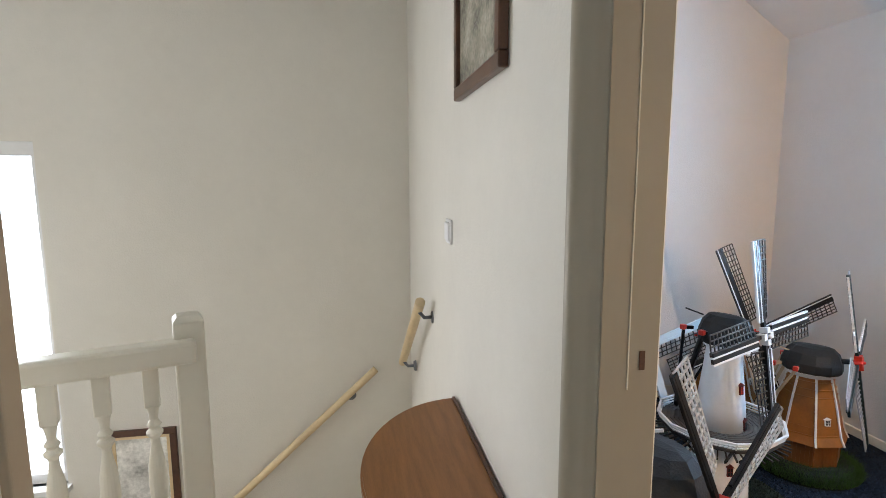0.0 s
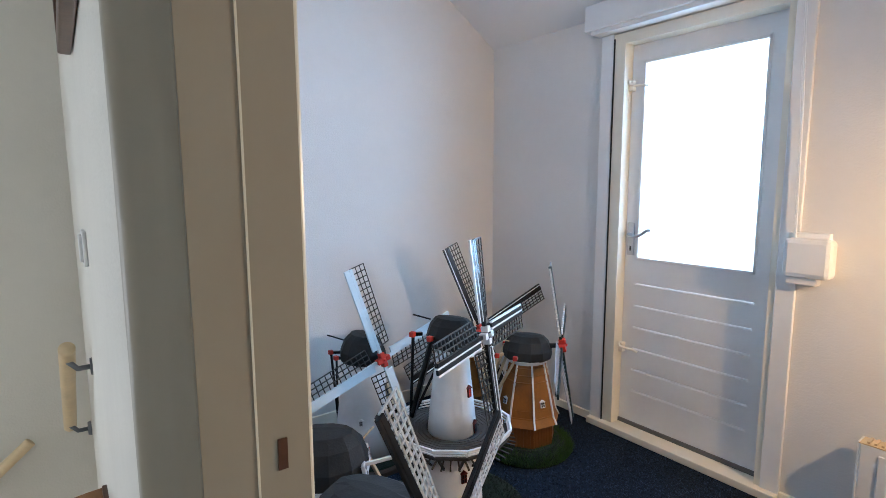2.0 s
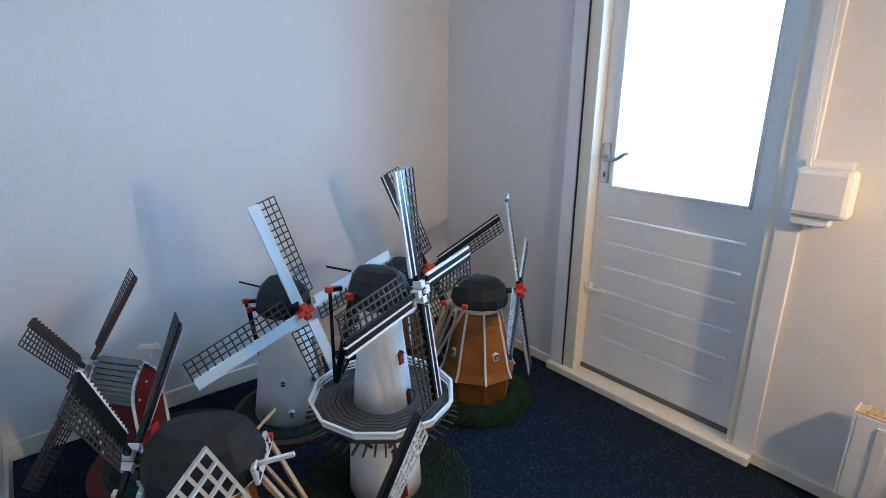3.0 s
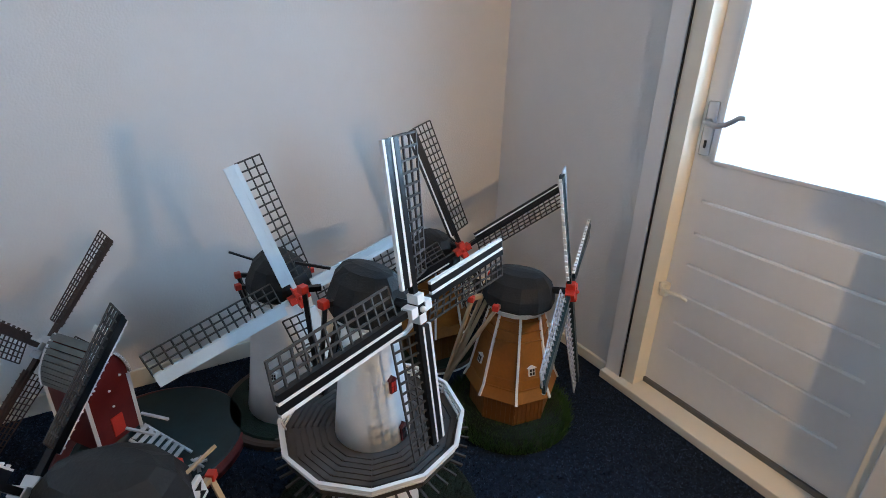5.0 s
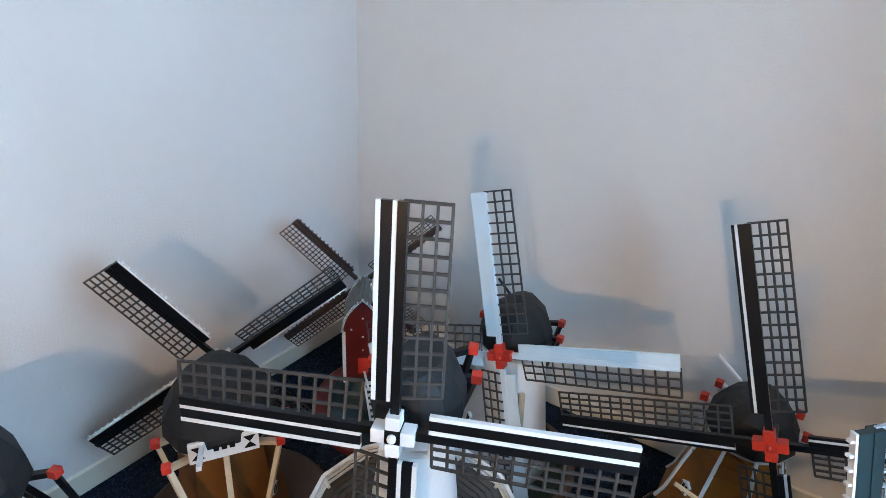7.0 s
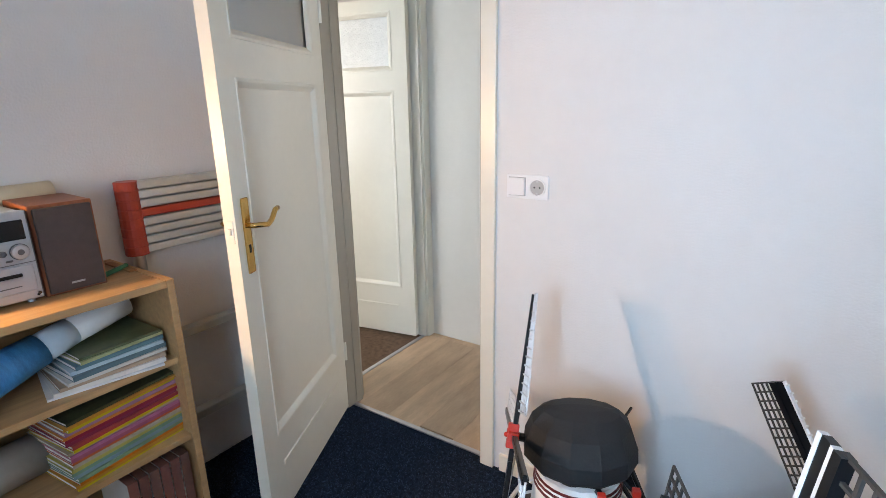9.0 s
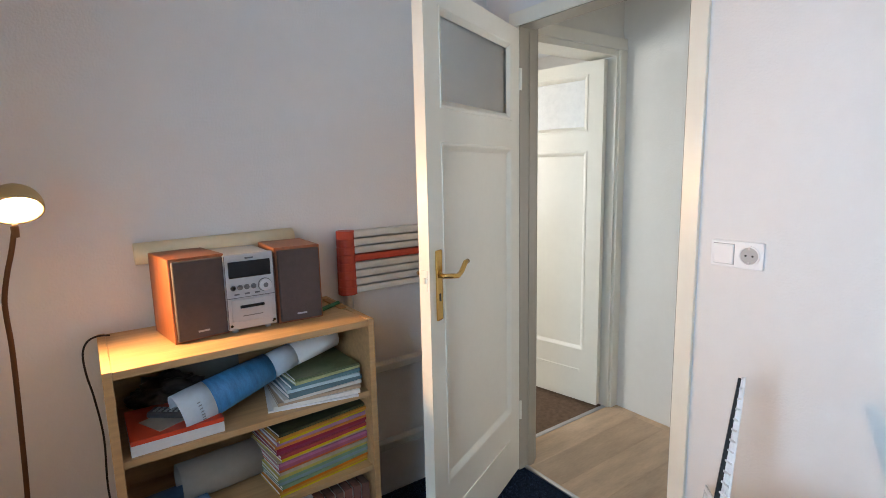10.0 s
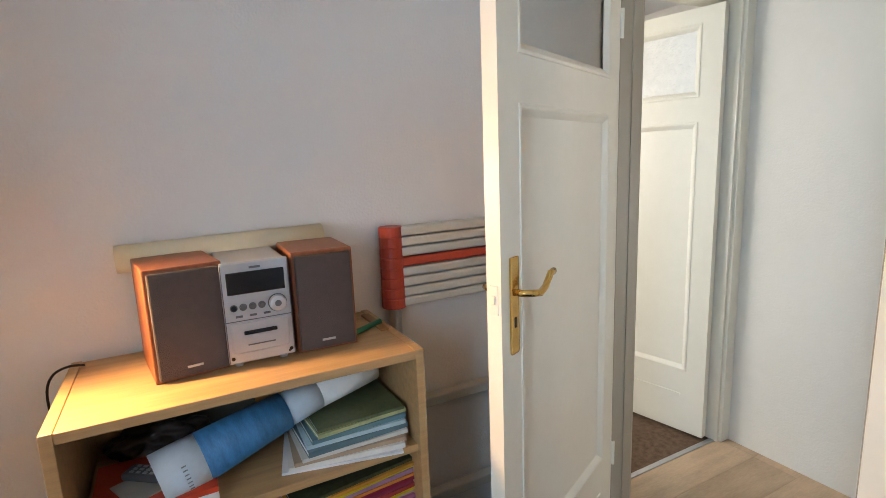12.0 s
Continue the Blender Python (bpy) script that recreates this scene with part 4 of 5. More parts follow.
GREYLATH = mat("grey_lath", (0.34, 0.36, 0.40), 0.5, var=0.2, scale=40)
big_gallery_mill()
white_mill()
octagon_mill((1.630, 1.255), 36, (1.735, 1.128, 0.538), 12.5, 0.410,
             (GREYLATH, DKGREEN, 3, 16, 0.055, [(-0.024, -0.007, 0.0, DKGREEN), (-0.0275, -0.024, 0.001, MWHITE)], 0.16, 0.0040, True, RED),
             "ochre eight-sided windmill model standing in artificial grass", "grass", 0.46, 0.088)
octagon_mill((1.590, 1.745), -4, (1.618, 1.590, 0.530), 21, 0.490,
             (LATT, BLACK, 4, 15, 0.070, [(-0.018, -0.007, 0.0, BLACK), (-0.024, -0.018, 0.001, MWHITE), (-0.030, -0.024, 0.0, BLACK)], 0.15, 0.0040, False, RED),
             "ochre eight-sided windmill model on a dark round base", "dark", 0.42, 0.085)
red_post_mill()
toothed_mill()
banded_mill()


# ---- fittings of the mill room ----
def shutter_box():
    ob = thing("blind_box", pose(0, 0, 0), "white roller-shutter box above the balcony door", "shutter box", kind="structure")
    part("box_body", bx(X_B - 0.10, X_B + 0.002, 0.27, 1.29, 2.075, 2.20, 0.006), WHITEP, ob)
    part("bottom_board", bx(X_B - 0.085, X_B + 0.002, 0.29, 1.26, 2.055, 2.076, 0.003), WHITEP, ob)
    return ob


def shutter_winder():
    ob = thing("shutter_winder", pose(X_B, 0.25, 0), "white plastic shutter-strap winder on the wall", "strap winder")
    part("housing", bx(-0.075, 0.0, -0.075, 0.085, 0.955, 1.105, 0.018), PLASTIC, ob)
    part("foot", bx(-0.055, 0.0, -0.03, 0.075, 0.925, 0.956, 0.006), PLASTIC, ob)
    part("bracket", bx(-0.03, 0.0, -0.055, 0.08, 1.10, 1.125, 0.004), PLASTIC, ob)
    bm = bmesh.new()
    tube(bm, [(-0.035, 0.06, 1.10), (-0.035, 0.07, 1.55), (-0.06, 0.085, 2.06)], 0.0035)
    tube(bm, [(-0.05, 0.05, 1.10), (-0.05, 0.062, 1.6), (-0.07, 0.075, 2.06)], 0.0035)
    part("cord", bm, PLASTIC, ob, "pair of white pull cords")
    part("guide", turned([(0.011, 2.03), (0.011, 2.06)], 12, pose(-0.09, 0.055, 0)), GREY, ob)
    return ob


def radiator():
    ob = thing("radiator", pose(X_B - 0.10, 0, 0), "white panel radiator under the wall beside the balcony door", "radiator")
    part("panel", bx(0.0, 0.018, -0.86, 0.035, 0.10, 0.40, 0.006), WHITEP, ob)
    for i in range(14):
        part("rib", bx(-0.006, 0.002, -0.83 + 0.06 * i, -0.80 + 0.06 * i, 0.125, 0.375, 0.003), WHITEP, ob)
    part("back_panel", bx(0.05, 0.066, -0.86, 0.035, 0.10, 0.40, 0.004), WHITEP, ob)
    part("side_cover", bx(0.0, 0.066, 0.035, 0.041, 0.10, 0.405, 0.002), WHITEP, ob)
    bm = bmesh.new()
    box(bm, 0.0, 0.066, -0.86, 0.04, 0.399, 0.403)
    for i in range(45):
        box(bm, 0.008, 0.058, -0.85 + 0.0195 * i, -0.842 + 0.0195 * i, 0.403, 0.411)
    part("top_grille", bm, PALEWOOD, ob)
    bm = bmesh.new()
    for y in (-0.7, -0.1):
        box(bm, 0.066, 0.10, y, y + 0.03, 0.15, 0.36)
    part("wall_bracket", bm, WHITEP, ob)
    tube_bm = bmesh.new()
    tube(tube_bm, [(0.03, -0.80, 0.11), (0.03, -0.80, 0.0)], 0.008)
    part("pipe", tube_bm, WHITEP, ob)
    return ob


SEAM = mat("shadow_gap_plastic", (0.30, 0.30, 0.30), 0.6, var=0.02)


def wall_switch(m, double, label):
    ob = thing("wall_switch", m, label, "light switch")
    w = 0.152 if double else 0.08
    part("frame", bx(0, 0.009, 0, w, 0, 0.081, 0.003), PLASTIC, ob)
    part("rocker_gap", bx(0.0085, 0.0096, 0.0092, 0.0708, 0.0092, 0.0718), SEAM, ob)
    part("rocker", bx(0.006, 0.015, 0.0105, 0.0695, 0.0105, 0.0705, 0.003), PLASTIC, ob)
    if double:
        r = pose(0.009, 0.113, 0.0405, 0, 90, 0)
        part("socket_ring", turned([(0.030, -0.004), (0.030, 0.004), (0.026, 0.004), (0.024, 0.0)], 28, r), PLASTIC, ob)
        part("socket_well", turned([(0.0255, -0.003), (0.0255, 0.0012)], 24, r), mat("socket_shadow_grey", (0.42, 0.42, 0.42), 0.5, var=0.02), ob)
        bm = bmesh.new()
        for dy in (-0.0095, 0.0095):
            rings(bm, [(0.003, 0.0012), (0.003, 0.0022)], 10, r @ pose(0, dy, 0))
        part("pin_hole", bm, BLACK, ob)
        bm = bmesh.new()
        for dz in (-0.022, 0.022):
            box(bm, 0.008, 0.013, 0.110, 0.116, 0.0405 + dz - 0.004, 0.0405 + dz + 0.004)
        part("earth_clip", bm, STEEL, ob)
    return ob


shutter_box()
shutter_winder()
radiator()
wall_switch(pose(0, 0.105, 1.122), True, "white double plate with a light switch and socket")


# ---- bookcase and what stands on it ----
BX0, BX1, BY0, BY1, BT = 0.846, 1.598, -0.955, -0.56, 0.955
SH1, SH2, SH3 = 0.705, 0.435, 0.16


def bookcase():
    ob = thing("bookcase", pose(BX0, BY0, 0), "low pale wood bookcase full of papers and magazines", "bookcase")
    w, d = BX1 - BX0, BY1 - BY0
    part("side_panel", bx(0, 0.022, 0, d, 0, BT, 0.002), BEECH, ob)
    part("side_panel", bx(w - 0.022, w, 0, d, 0, BT, 0.002), BEECH, ob)
    part("top_board", bx(0.022, w - 0.022, 0.004, d - 0.002, BT - 0.024, BT - 0.002, 0.002), BEECH, ob)
    for z in (SH1, SH2, SH3):
        part("shelf", bx(0.022, w - 0.022, 0.008, d - 0.012, z - 0.02, z, 0.0015), BEECH, ob)
    part("back_board", bx(0.022, w - 0.022, 0.002, 0.008, 0.02, BT - 0.024), BEECH, ob)
    part("plinth", bx(0.022, w - 0.022, d - 0.03, d - 0.015, 0, 0.07), BEECH, ob)
    return ob


SPKWOOD = mat("cherry_speaker_veneer", (0.24, 0.075, 0.026), 0.4, var=0.2, scale=7, grain=(12, 12, 1))
SPKGRILLE = mat("brown_speaker_cloth", (0.075, 0.055, 0.05), 0.85, var=0.1, scale=60, bump=0.5, bscale=600)
SILVER = mat("silver_plastic", (0.47, 0.48, 0.50), 0.3, 0.5, var=0.04, scale=20)
SILVERDK = mat("dark_silver_plastic", (0.14, 0.14, 0.15), 0.35, 0.5, var=0.04, scale=20)
SCREEN = mat("black_display", (0.008, 0.009, 0.012), 0.12, var=0.1)
PAPER = mat("cream_paper", (0.72, 0.64, 0.46), 0.8, var=0.05, scale=6)
PAPERW = mat("white_paper", (0.75, 0.75, 0.73), 0.8, var=0.05, scale=12)


def speaker(x0, x1, turn):
    c = ((x0 + x1) / 2, -0.80, BT - 0.002)
    ob = thing("speaker", pose(*c, 0, 0, turn), "cherry veneer bookshelf speaker with brown cloth front", "speaker", "speakers of the stereo")
    w = (x1 - x0) / 2
    part("cabinet", bx(-w, w, -0.10, 0.10, 0, 0.248, 0.003), SPKWOOD, ob)
    part("grille", bx(-w + 0.007, w - 0.007, 0.099, 0.112, 0.008, 0.240, 0.004), SPKGRILLE, ob)
    part("badge", bx(-0.016, 0.016, 0.1115, 0.1135, 0.026, 0.031), SILVER, ob)
    return ob


def stereo():
    ob = thing("stereo_system", pose(1.196, -0.80, BT - 0.002), "silver micro stereo system with black display", "stereo")
    part("body", bx(-0.072, 0.072, -0.12, 0.10, 0.008, 0.240, 0.004), SILVER, ob)
    part("front_panel", bx(-0.073, 0.073, 0.099, 0.116, 0.012, 0.244, 0.004), SILVER, ob)
    part("display", bx(-0.062, 0.062, 0.1155, 0.1185, 0.172, 0.222, 0.002), SCREEN, ob)
    k = pose(-0.042, 0.116, 0.142, -90, 0, 0)
    part("volume_knob", turned([(0.019, 0), (0.019, 0.010), (0.016, 0.013)], 28, k), SILVER, ob, "", True)
    part("knob_ring", turned([(0.021, 0), (0.021, 0.004)], 28, k), SILVERDK, ob)
    for i in range(4):
        b = pose(0.052 - 0.020 * i, 0.116, 0.142, -90, 0, 0)
        part("button", turned([(0.0062, 0), (0.0062, 0.005), (0.005, 0.006)], 14, b), SCREEN if i == 0 else SILVERDK, ob)
    for i in range(3):
        part("small_button", bx(0.035 - 0.03 * i, 0.05 - 0.03 * i, 0.116, 0.119, 0.119, 0.124, 0.001), SILVERDK, ob)
    for i in range(4):
        part("button_ring", turned([(0.0082, 0), (0.0082, 0.0016)], 16, pose(0.052 - 0.020 * i, 0.116, 0.142, -90, 0, 0)), SILVERDK, ob)
    part("knob_dimple", turned([(0.008, 0.0128), (0.006, 0.0136)], 18, k), SILVERDK, ob)
    part("badge_bar", bx(-0.030, 0.030, 0.1188, 0.1196, 0.052, 0.055), SILVERDK, ob)
    for sx in (-0.064, 0.064):
        part("corner_screw", turned([(0.0042, 0), (0.0042, 0.0016)], 12, pose(sx, 0.1162, 0.026, -90, 0, 0)), SCREEN, ob)
    for sx in (-0.0715, 0.0715):
        part("edge_seam", bx(sx - 0.0008, sx + 0.0008, 0.112, 0.1170, 0.016, 0.240), SILVERDK, ob)
    part("seam", bx(-0.071, 0.071, 0.115, 0.1168, 0.110, 0.112), SILVERDK, ob)
    part("cassette_door", bx(-0.062, 0.062, 0.115, 0.119, 0.036, 0.106, 0.003), SILVER, ob)
    part("cassette_slot", bx(-0.036, 0.036, 0.1185, 0.1205, 0.078, 0.087, 0.002), SCREEN, ob)
    part("slot_lip", bx(-0.020, 0.020, 0.119, 0.122, 0.072, 0.077, 0.001), SILVER, ob)
    part("jack", turned([(0.003, 0), (0.003, 0.002)], 10, pose(-0.060, 0.116, 0.022, -90, 0, 0)), BLACK, ob)
    part("logo_bar", bx(-0.012, 0.012, 0.1158, 0.1172, 0.228, 0.233), SILVERDK, ob)
    for sx in (-0.05, 0.05):
        part("foot", turned([(0.009, 0), (0.009, 0.010)], 14, pose(sx, 0.09, 0)), SILVER, ob)
        part("foot", turned([(0.009, 0), (0.009, 0.010)], 14, pose(sx, -0.09, 0)), SILVER, ob)
    return ob


def paper_roll(name, a, b, r, sections, label):
    """A rolled sheet: a hollow tube in coloured lengths."""
    a, b = Vector(a), Vector(b)
    m = Matrix.Translation(a) @ (b - a).to_track_quat("Z", "Y").to_matrix().to_4x4()
    L = (b - a).length
    ob = thing(name, m, label, "paper roll")
    for z0, z1, r0, r1, mt in sections:
        bm = bmesh.new()
        n = 26
        prof = [(r * r0, L * z0), (r * (r0 + r1) / 2 * 1.015, L * (z0 + z1) / 2), (r * r1, L * z1), (r * r1 * 0.93, L * z1), (r * r0 * 0.93, L * z0)]
        rows = [[bm.verts.new((p * math.cos(2 * math.pi * i / n), p * math.sin(2 * math.pi * i / n), z)) for i in range(n)] for p, z in prof]
        for k in range(5):
            for i in range(n):
                bm.faces.new((rows[k][i], rows[k][(i + 1) % n], rows[(k + 1) % 5][(i + 1) % n], rows[(k + 1) % 5][i]))
        part("sheet", bm, mt, ob, "", True)
    return ob


def magazine(x0, x1, y0, y1, z, t, cover, turn, label, cat="magazine", group=""):
    ob = thing("magazine", pose((x0 + x1) / 2, (y0 + y1) / 2, z, 0, 0, turn), label, cat, group)
    w, d = (x1 - x0) / 2, (y1 - y0) / 2
    part("page_block", bx(-w + 0.002, w - 0.002, -d + 0.002, d - 0.0015, 0.0006, t - 0.0006), PAPERW, ob)
    bm = bmesh.new()
    box(bm, -w, w, -d, d, 0, 0.0007)
    box(bm, -w, w, -d, d, t - 0.0007, t)
    box(bm, -w, w, d - 0.0008, d + 0.0004, 0, t)
    part("cover", bm, cover, ob)
    return ob


bookcase()
speaker(1.274, 1.430, 8)
speaker(0.962, 1.110, -2)
stereo()
paper_roll("paper_roll", (1.475, -0.932, 1.195), (0.975, -0.932, 1.203), 0.034, [(0, 1, 1, 1, PAPER)], "cream rolled paper wedged behind the stereo")
BLUEP = mat("blue_sea_print", (0.04, 0.19, 0.40), 0.55, var=0.35, scale=14, grain=(1, 1, 4))
PALEP = mat("pale_blue_print", (0.52, 0.62, 0.70), 0.55, var=0.08, scale=10)
pr = paper_roll("rolled_poster", (1.435, -0.64, 0.765), (0.925, -0.74, 0.873), 0.054,
                [(0, 0.17, 1.08, 1.04, PALEP), (0.17, 0.54, 1.04, 0.84, BLUEP), (0.54, 0.70, 0.78, 0.74, PALEP), (0.70, 1.0, 0.74, 0.86, PAPERW)], "rolled blue and white poster lying across a shelf")
bm = bmesh.new()
for i in range(7):
    a = radians(150 + 9 * i)
    rr = 0.0585
    beam(bm, (rr * math.cos(a), rr * math.sin(a), 0.045), (rr * math.cos(a), rr * math.sin(a), 0.054), 0.003, 0.0015)
part("lettering", bm, mat("grey_print", (0.25, 0.27, 0.3), 0.6), pr)

random.seed(4)


def hue(h, s, v):
    i = int(h * 6) % 6
    f = h * 6 - int(h * 6)
    p, q, t = v * (1 - s), v * (1 - f * s), v * (1 - (1 - f) * s)
    return [(v, t, p), (q, v, p), (p, v, t), (p, q, v), (t, p, v), (v, p, q)][i]


def cover_mat(name, c, var=0.25):
    return mat(name, c, 0.3, var=var, scale=9, bump=0.02)


STACK = [(0.045, 0.75, 0.75), (0.07, 0.7, 0.7), (0.13, 0.8, 0.75), (0.88, 0.35, 0.5), (0.05, 0.7, 0.8), (0.98, 0.7, 0.35), (0.97, 0.65, 0.32), (0.0, 0.65, 0.5), (0.13, 0.8, 0.8), (0.09, 0.35, 0.6),
         (0.93, 0.5, 0.6), (0.96, 0.55, 0.5), (0.03, 0.7, 0.7), (0.10, 0.3, 0.6), (0.14, 0.6, 0.6), (0.36, 0.3, 0.4), (0.55, 0.3, 0.45), (0.30, 0.3, 0.4)]
CM = [cover_mat("magazine_cover", hue(h[0], min(1, h[1] * 1.35), h[2] * 0.72)) for h in STACK]
TOPC = cover_mat("dark_green_photo_cover", (0.045, 0.048, 0.022), 0.9)
z = SH2
n = 21
for i in range(n):
    t = random.uniform(0.0080, 0.0120)
    mt = CM[(n - 1 - i) % len(CM)] if i < n - 1 else TOPC
    magazine(0.873 + random.uniform(0, 0.008), 1.195 + random.uniform(-0.004, 0.006), -0.815 + random.uniform(-0.004, 0.004), -0.593 + random.uniform(-0.006, 0.004), z, t, mt, 6 + random.uniform(-1.5, 1.5),
             "glossy magazine with coloured spine in a stack" if i < n - 1 else "magazine with a dark green photo cover", group="stack of magazines")
    z += t
z = SH1
SMALL = [((0.74, 0.74, 0.74), 0.006, 0), ((0.72, 0.70, 0.66), 0.012, 4), ((0.42, 0.30, 0.20), 0.010, 7), ((0.60, 0.58, 0.52), 0.009, 3), ((0.10, 0.17, 0.20), 0.014, 6),
         ((0.42, 0.55, 0.60), 0.010, 2), ((0.10, 0.20, 0.24), 0.011, 5), ((0.40, 0.42, 0.20), 0.009, 8), ((0.10, 0.12, 0.055), 0.008, 5)]
for i, (c, t, a) in enumerate(SMALL):
    sh = 0.034 * (len(SMALL) - i) / len(SMALL)
    magazine(0.885, 1.10 + sh * 2, -0.83, -0.615 + sh, z, t, cover_mat("booklet_cover", c, 0.4 if i > 6 else 0.12), a - 4 - (9 if i < 3 else 0), "booklet in a loose pile on the shelf", "booklet", "pile of booklets")
    z += t
magazine(0.885, 1.02, -0.70, -0.585, SH1, 0.003, cover_mat("brown_leaflet", (0.45, 0.28, 0.17), 0.4), -8, "brown and white leaflet on the shelf edge", "leaflet")
z = SH1
for t, c in ((0.016, (0.6, 0.6, 0.6)), (0.014, (0.62, 0.62, 0.62)), (0.012, (0.55, 0.055, 0.02))):
    magazine(1.325, 1.556, -0.80, -0.585, z, t, cover_mat("writing_pad", c, 0.08), 0, "writing pad with a red cover" if t == 0.012 else "white writing pad on the shelf", "writing pad", "pile of pads")
    z += t
magazine(1.42, 1.51, -0.72, -0.62, z, 0.002, cover_mat("grey_card", (0.42, 0.38, 0.33), 0.1), 25, "grey-brown card on the pads", "card")


def remote():
    ob = thing("remote_control", pose(1.435, -0.68, z + 0.003, 0, 0, -38), "grey remote control lying on the red pad", "remote control")
    part("shell", bx(-0.075, 0.075, -0.022, 0.022, 0, 0.017, 0.006), SILVERDK, ob)
    for i in range(8):
        for j in range(3):
            part("key", bx(-0.062 + 0.016 * i, -0.053 + 0.016 * i, -0.015 + 0.011 * j, -0.008 + 0.011 * j, 0.0165, 0.019, 0.001), SILVER, ob)
    return ob


remote()
random.seed(9)
bm = bmesh.new()
bmesh.ops.create_icosphere(bm, subdivisions=5, radius=1)
for v in bm.verts:
    k = 1 + 0.10 * abs(noise.noise(v.co * 13)) + 0.35 * noise.noise(v.co * 2.3) + 0.12 * noise.noise(v.co * 7)
    v.co = Vector((v.co.x * 0.10 * k, v.co.y * 0.075 * k, max(v.co.z, -0.75) * 0.06 * k + 0.045))
bag = single("crumpled_bag", bm, mat("dark_plastic_bag", (0.03, 0.022, 0.02), 0.35, var=0.4, scale=20, bump=0.6, bscale=30), "crumpled dark plastic bag at the back of the shelf", "bag", smooth=True)
bag.location = (1.43, -0.87, SH1 - 0.002)
magazine(1.20, 1.42, -0.935, -0.915, SH1, 0.19, cover_mat("grey_folder", (0.14, 0.15, 0.14), 0.1), 0, "dark grey folder standing against the back", "folder")
paper_roll("paper_roll", (1.44, -0.75, SH2 + 0.062), (1.19, -0.77, SH2 + 0.062), 0.060, [(0, 1, 1, 1, mat("grey_brown_paper", (0.30, 0.27, 0.23), 0.8, var=0.1))], "grey-brown paper roll on the middle shelf")
magazine(1.37, 1.57, -0.80, -0.59, SH2, 0.03, cover_mat("blue_book", (0.07, 0.14, 0.25), 0.3), 6, "thick blue book lying on the middle shelf", "book")
for i in range(6):
    magazine(0.88 + 0.032 * i, 0.908 + 0.032 * i, -0.80, -0.585, SH3, 0.21, cover_mat("brown_book", (0.16 + 0.02 * (i % 3), 0.08, 0.06), 0.2), 0, "brown-backed book on the bottom shelf", "book", "books on the bottom shelf")
bm = bmesh.new()
tube(bm, [(0, 0, 0), (0.075, 0.045, 0)], 0.0075, 10)
tube(bm, [(0.075, 0.045, 0), (0.105, 0.063, 0)], 0.0082, 10)
pen = single("marker_pen", bm, mat("green_plastic", (0.012, 0.13, 0.06), 0.35), "green marker pen on top of the bookcase", "pen")
pen.location = (0.865, -0.80, BT + 0.0075)
single("wood_strip", bx(0.862, 0.885, -0.90, -0.74, BT - 0.002, BT + 0.004, 0.001), TABLEWOOD, "thin brown wood strip on the bookcase", "wood strip")


# ---- floor lamp ----
def floor_lamp():
    ob = thing("floor_lamp", pose(1.845, -0.75, 0), "brown floor lamp with small glowing dome shade", "floor lamp")
    part("foot", turned([(0.115, 0), (0.115, 0.012), (0.105, 0.020), (0.02, 0.026)], 36), mat("brown_lamp_metal", (0.10, 0.05, 0.025), 0.35, 0.6, var=0.1), ob)
    POLE = bpy.data.materials["brown_lamp_metal"]
    bm = bmesh.new()
    pts = [(0, 0, 0.02), (-0.025, 0, 0.30), (-0.050, 0, 0.56), (-0.062, 0, 0.80), (-0.069, 0, 1.0), (-0.068, 0, 1.09), (-0.070, 0, 1.14), (-0.082, 0, 1.20), (-0.098, 0, 1.26), (-0.112, 0, 1.325)]
    tube(bm, flowing(pts), 0.0062, 12)
    part("stem", bm, POLE, ob, "", True)
    # dome open towards the room and down
    axis = Vector((-0.10, 0.62, -0.78)).normalized()
    m = Matrix.Translation(Vector((-0.118, 0.008, 1.366))) @ axis.to_track_quat("Z", "Y").to_matrix().to_4x4()
    n, R = 28, 0.059
    prof = [(R * math.sin(radians(a)), -R * math.cos(radians(a))) for a in range(6, 103, 8)]
    inner = [((R - 0.004) * math.sin(radians(a)), -(R - 0.004) * math.cos(radians(a))) for a in range(102, 5, -8)]
    bm = rings(bmesh.new(), prof + inner, n, m, cap=True)
    part("shade", bm, mat("brass_brown_shade", (0.50, 0.36, 0.17), 0.4, 0.3, var=0.06), ob, "bronze dome shade", True)
    bm = rings(bmesh.new(), [(0.016, -0.040), (0.038, -0.022), (0.047, 0.0), (0.045, 0.010), (0.023, 0.020), (0.004, 0.022)], 26, m)
    part("bulb", bm, glow("warm_bulb", (1.0, 0.78, 0.46), 40.0), ob, "glowing warm bulb", True)
    part("collar", turned([(0.008, 1.290), (0.009, 1.318)], 14, pose(-0.110, 0, 0)), POLE, ob)
    return ob


floor_lamp()
bm = bmesh.new()
tube(bm, flowing([(1.565, -0.905, BT + 0.004), (1.595, -0.895, BT + 0.010), (1.622, -0.88, BT + 0.002), (1.636, -0.87, BT - 0.03), (1.634, -0.862, BT - 0.09), (1.622, -0.86, BT - 0.17), (1.612, -0.856, 0.66), (1.618, -0.85, 0.5), (1.608, -0.845, 0.33), (1.606, -0.84, 0.15), (1.64, -0.84, 0.006)]), 0.0030, 8)
single("power_cable", bm, BLACK, "black cable hanging behind the bookcase side", "cable")


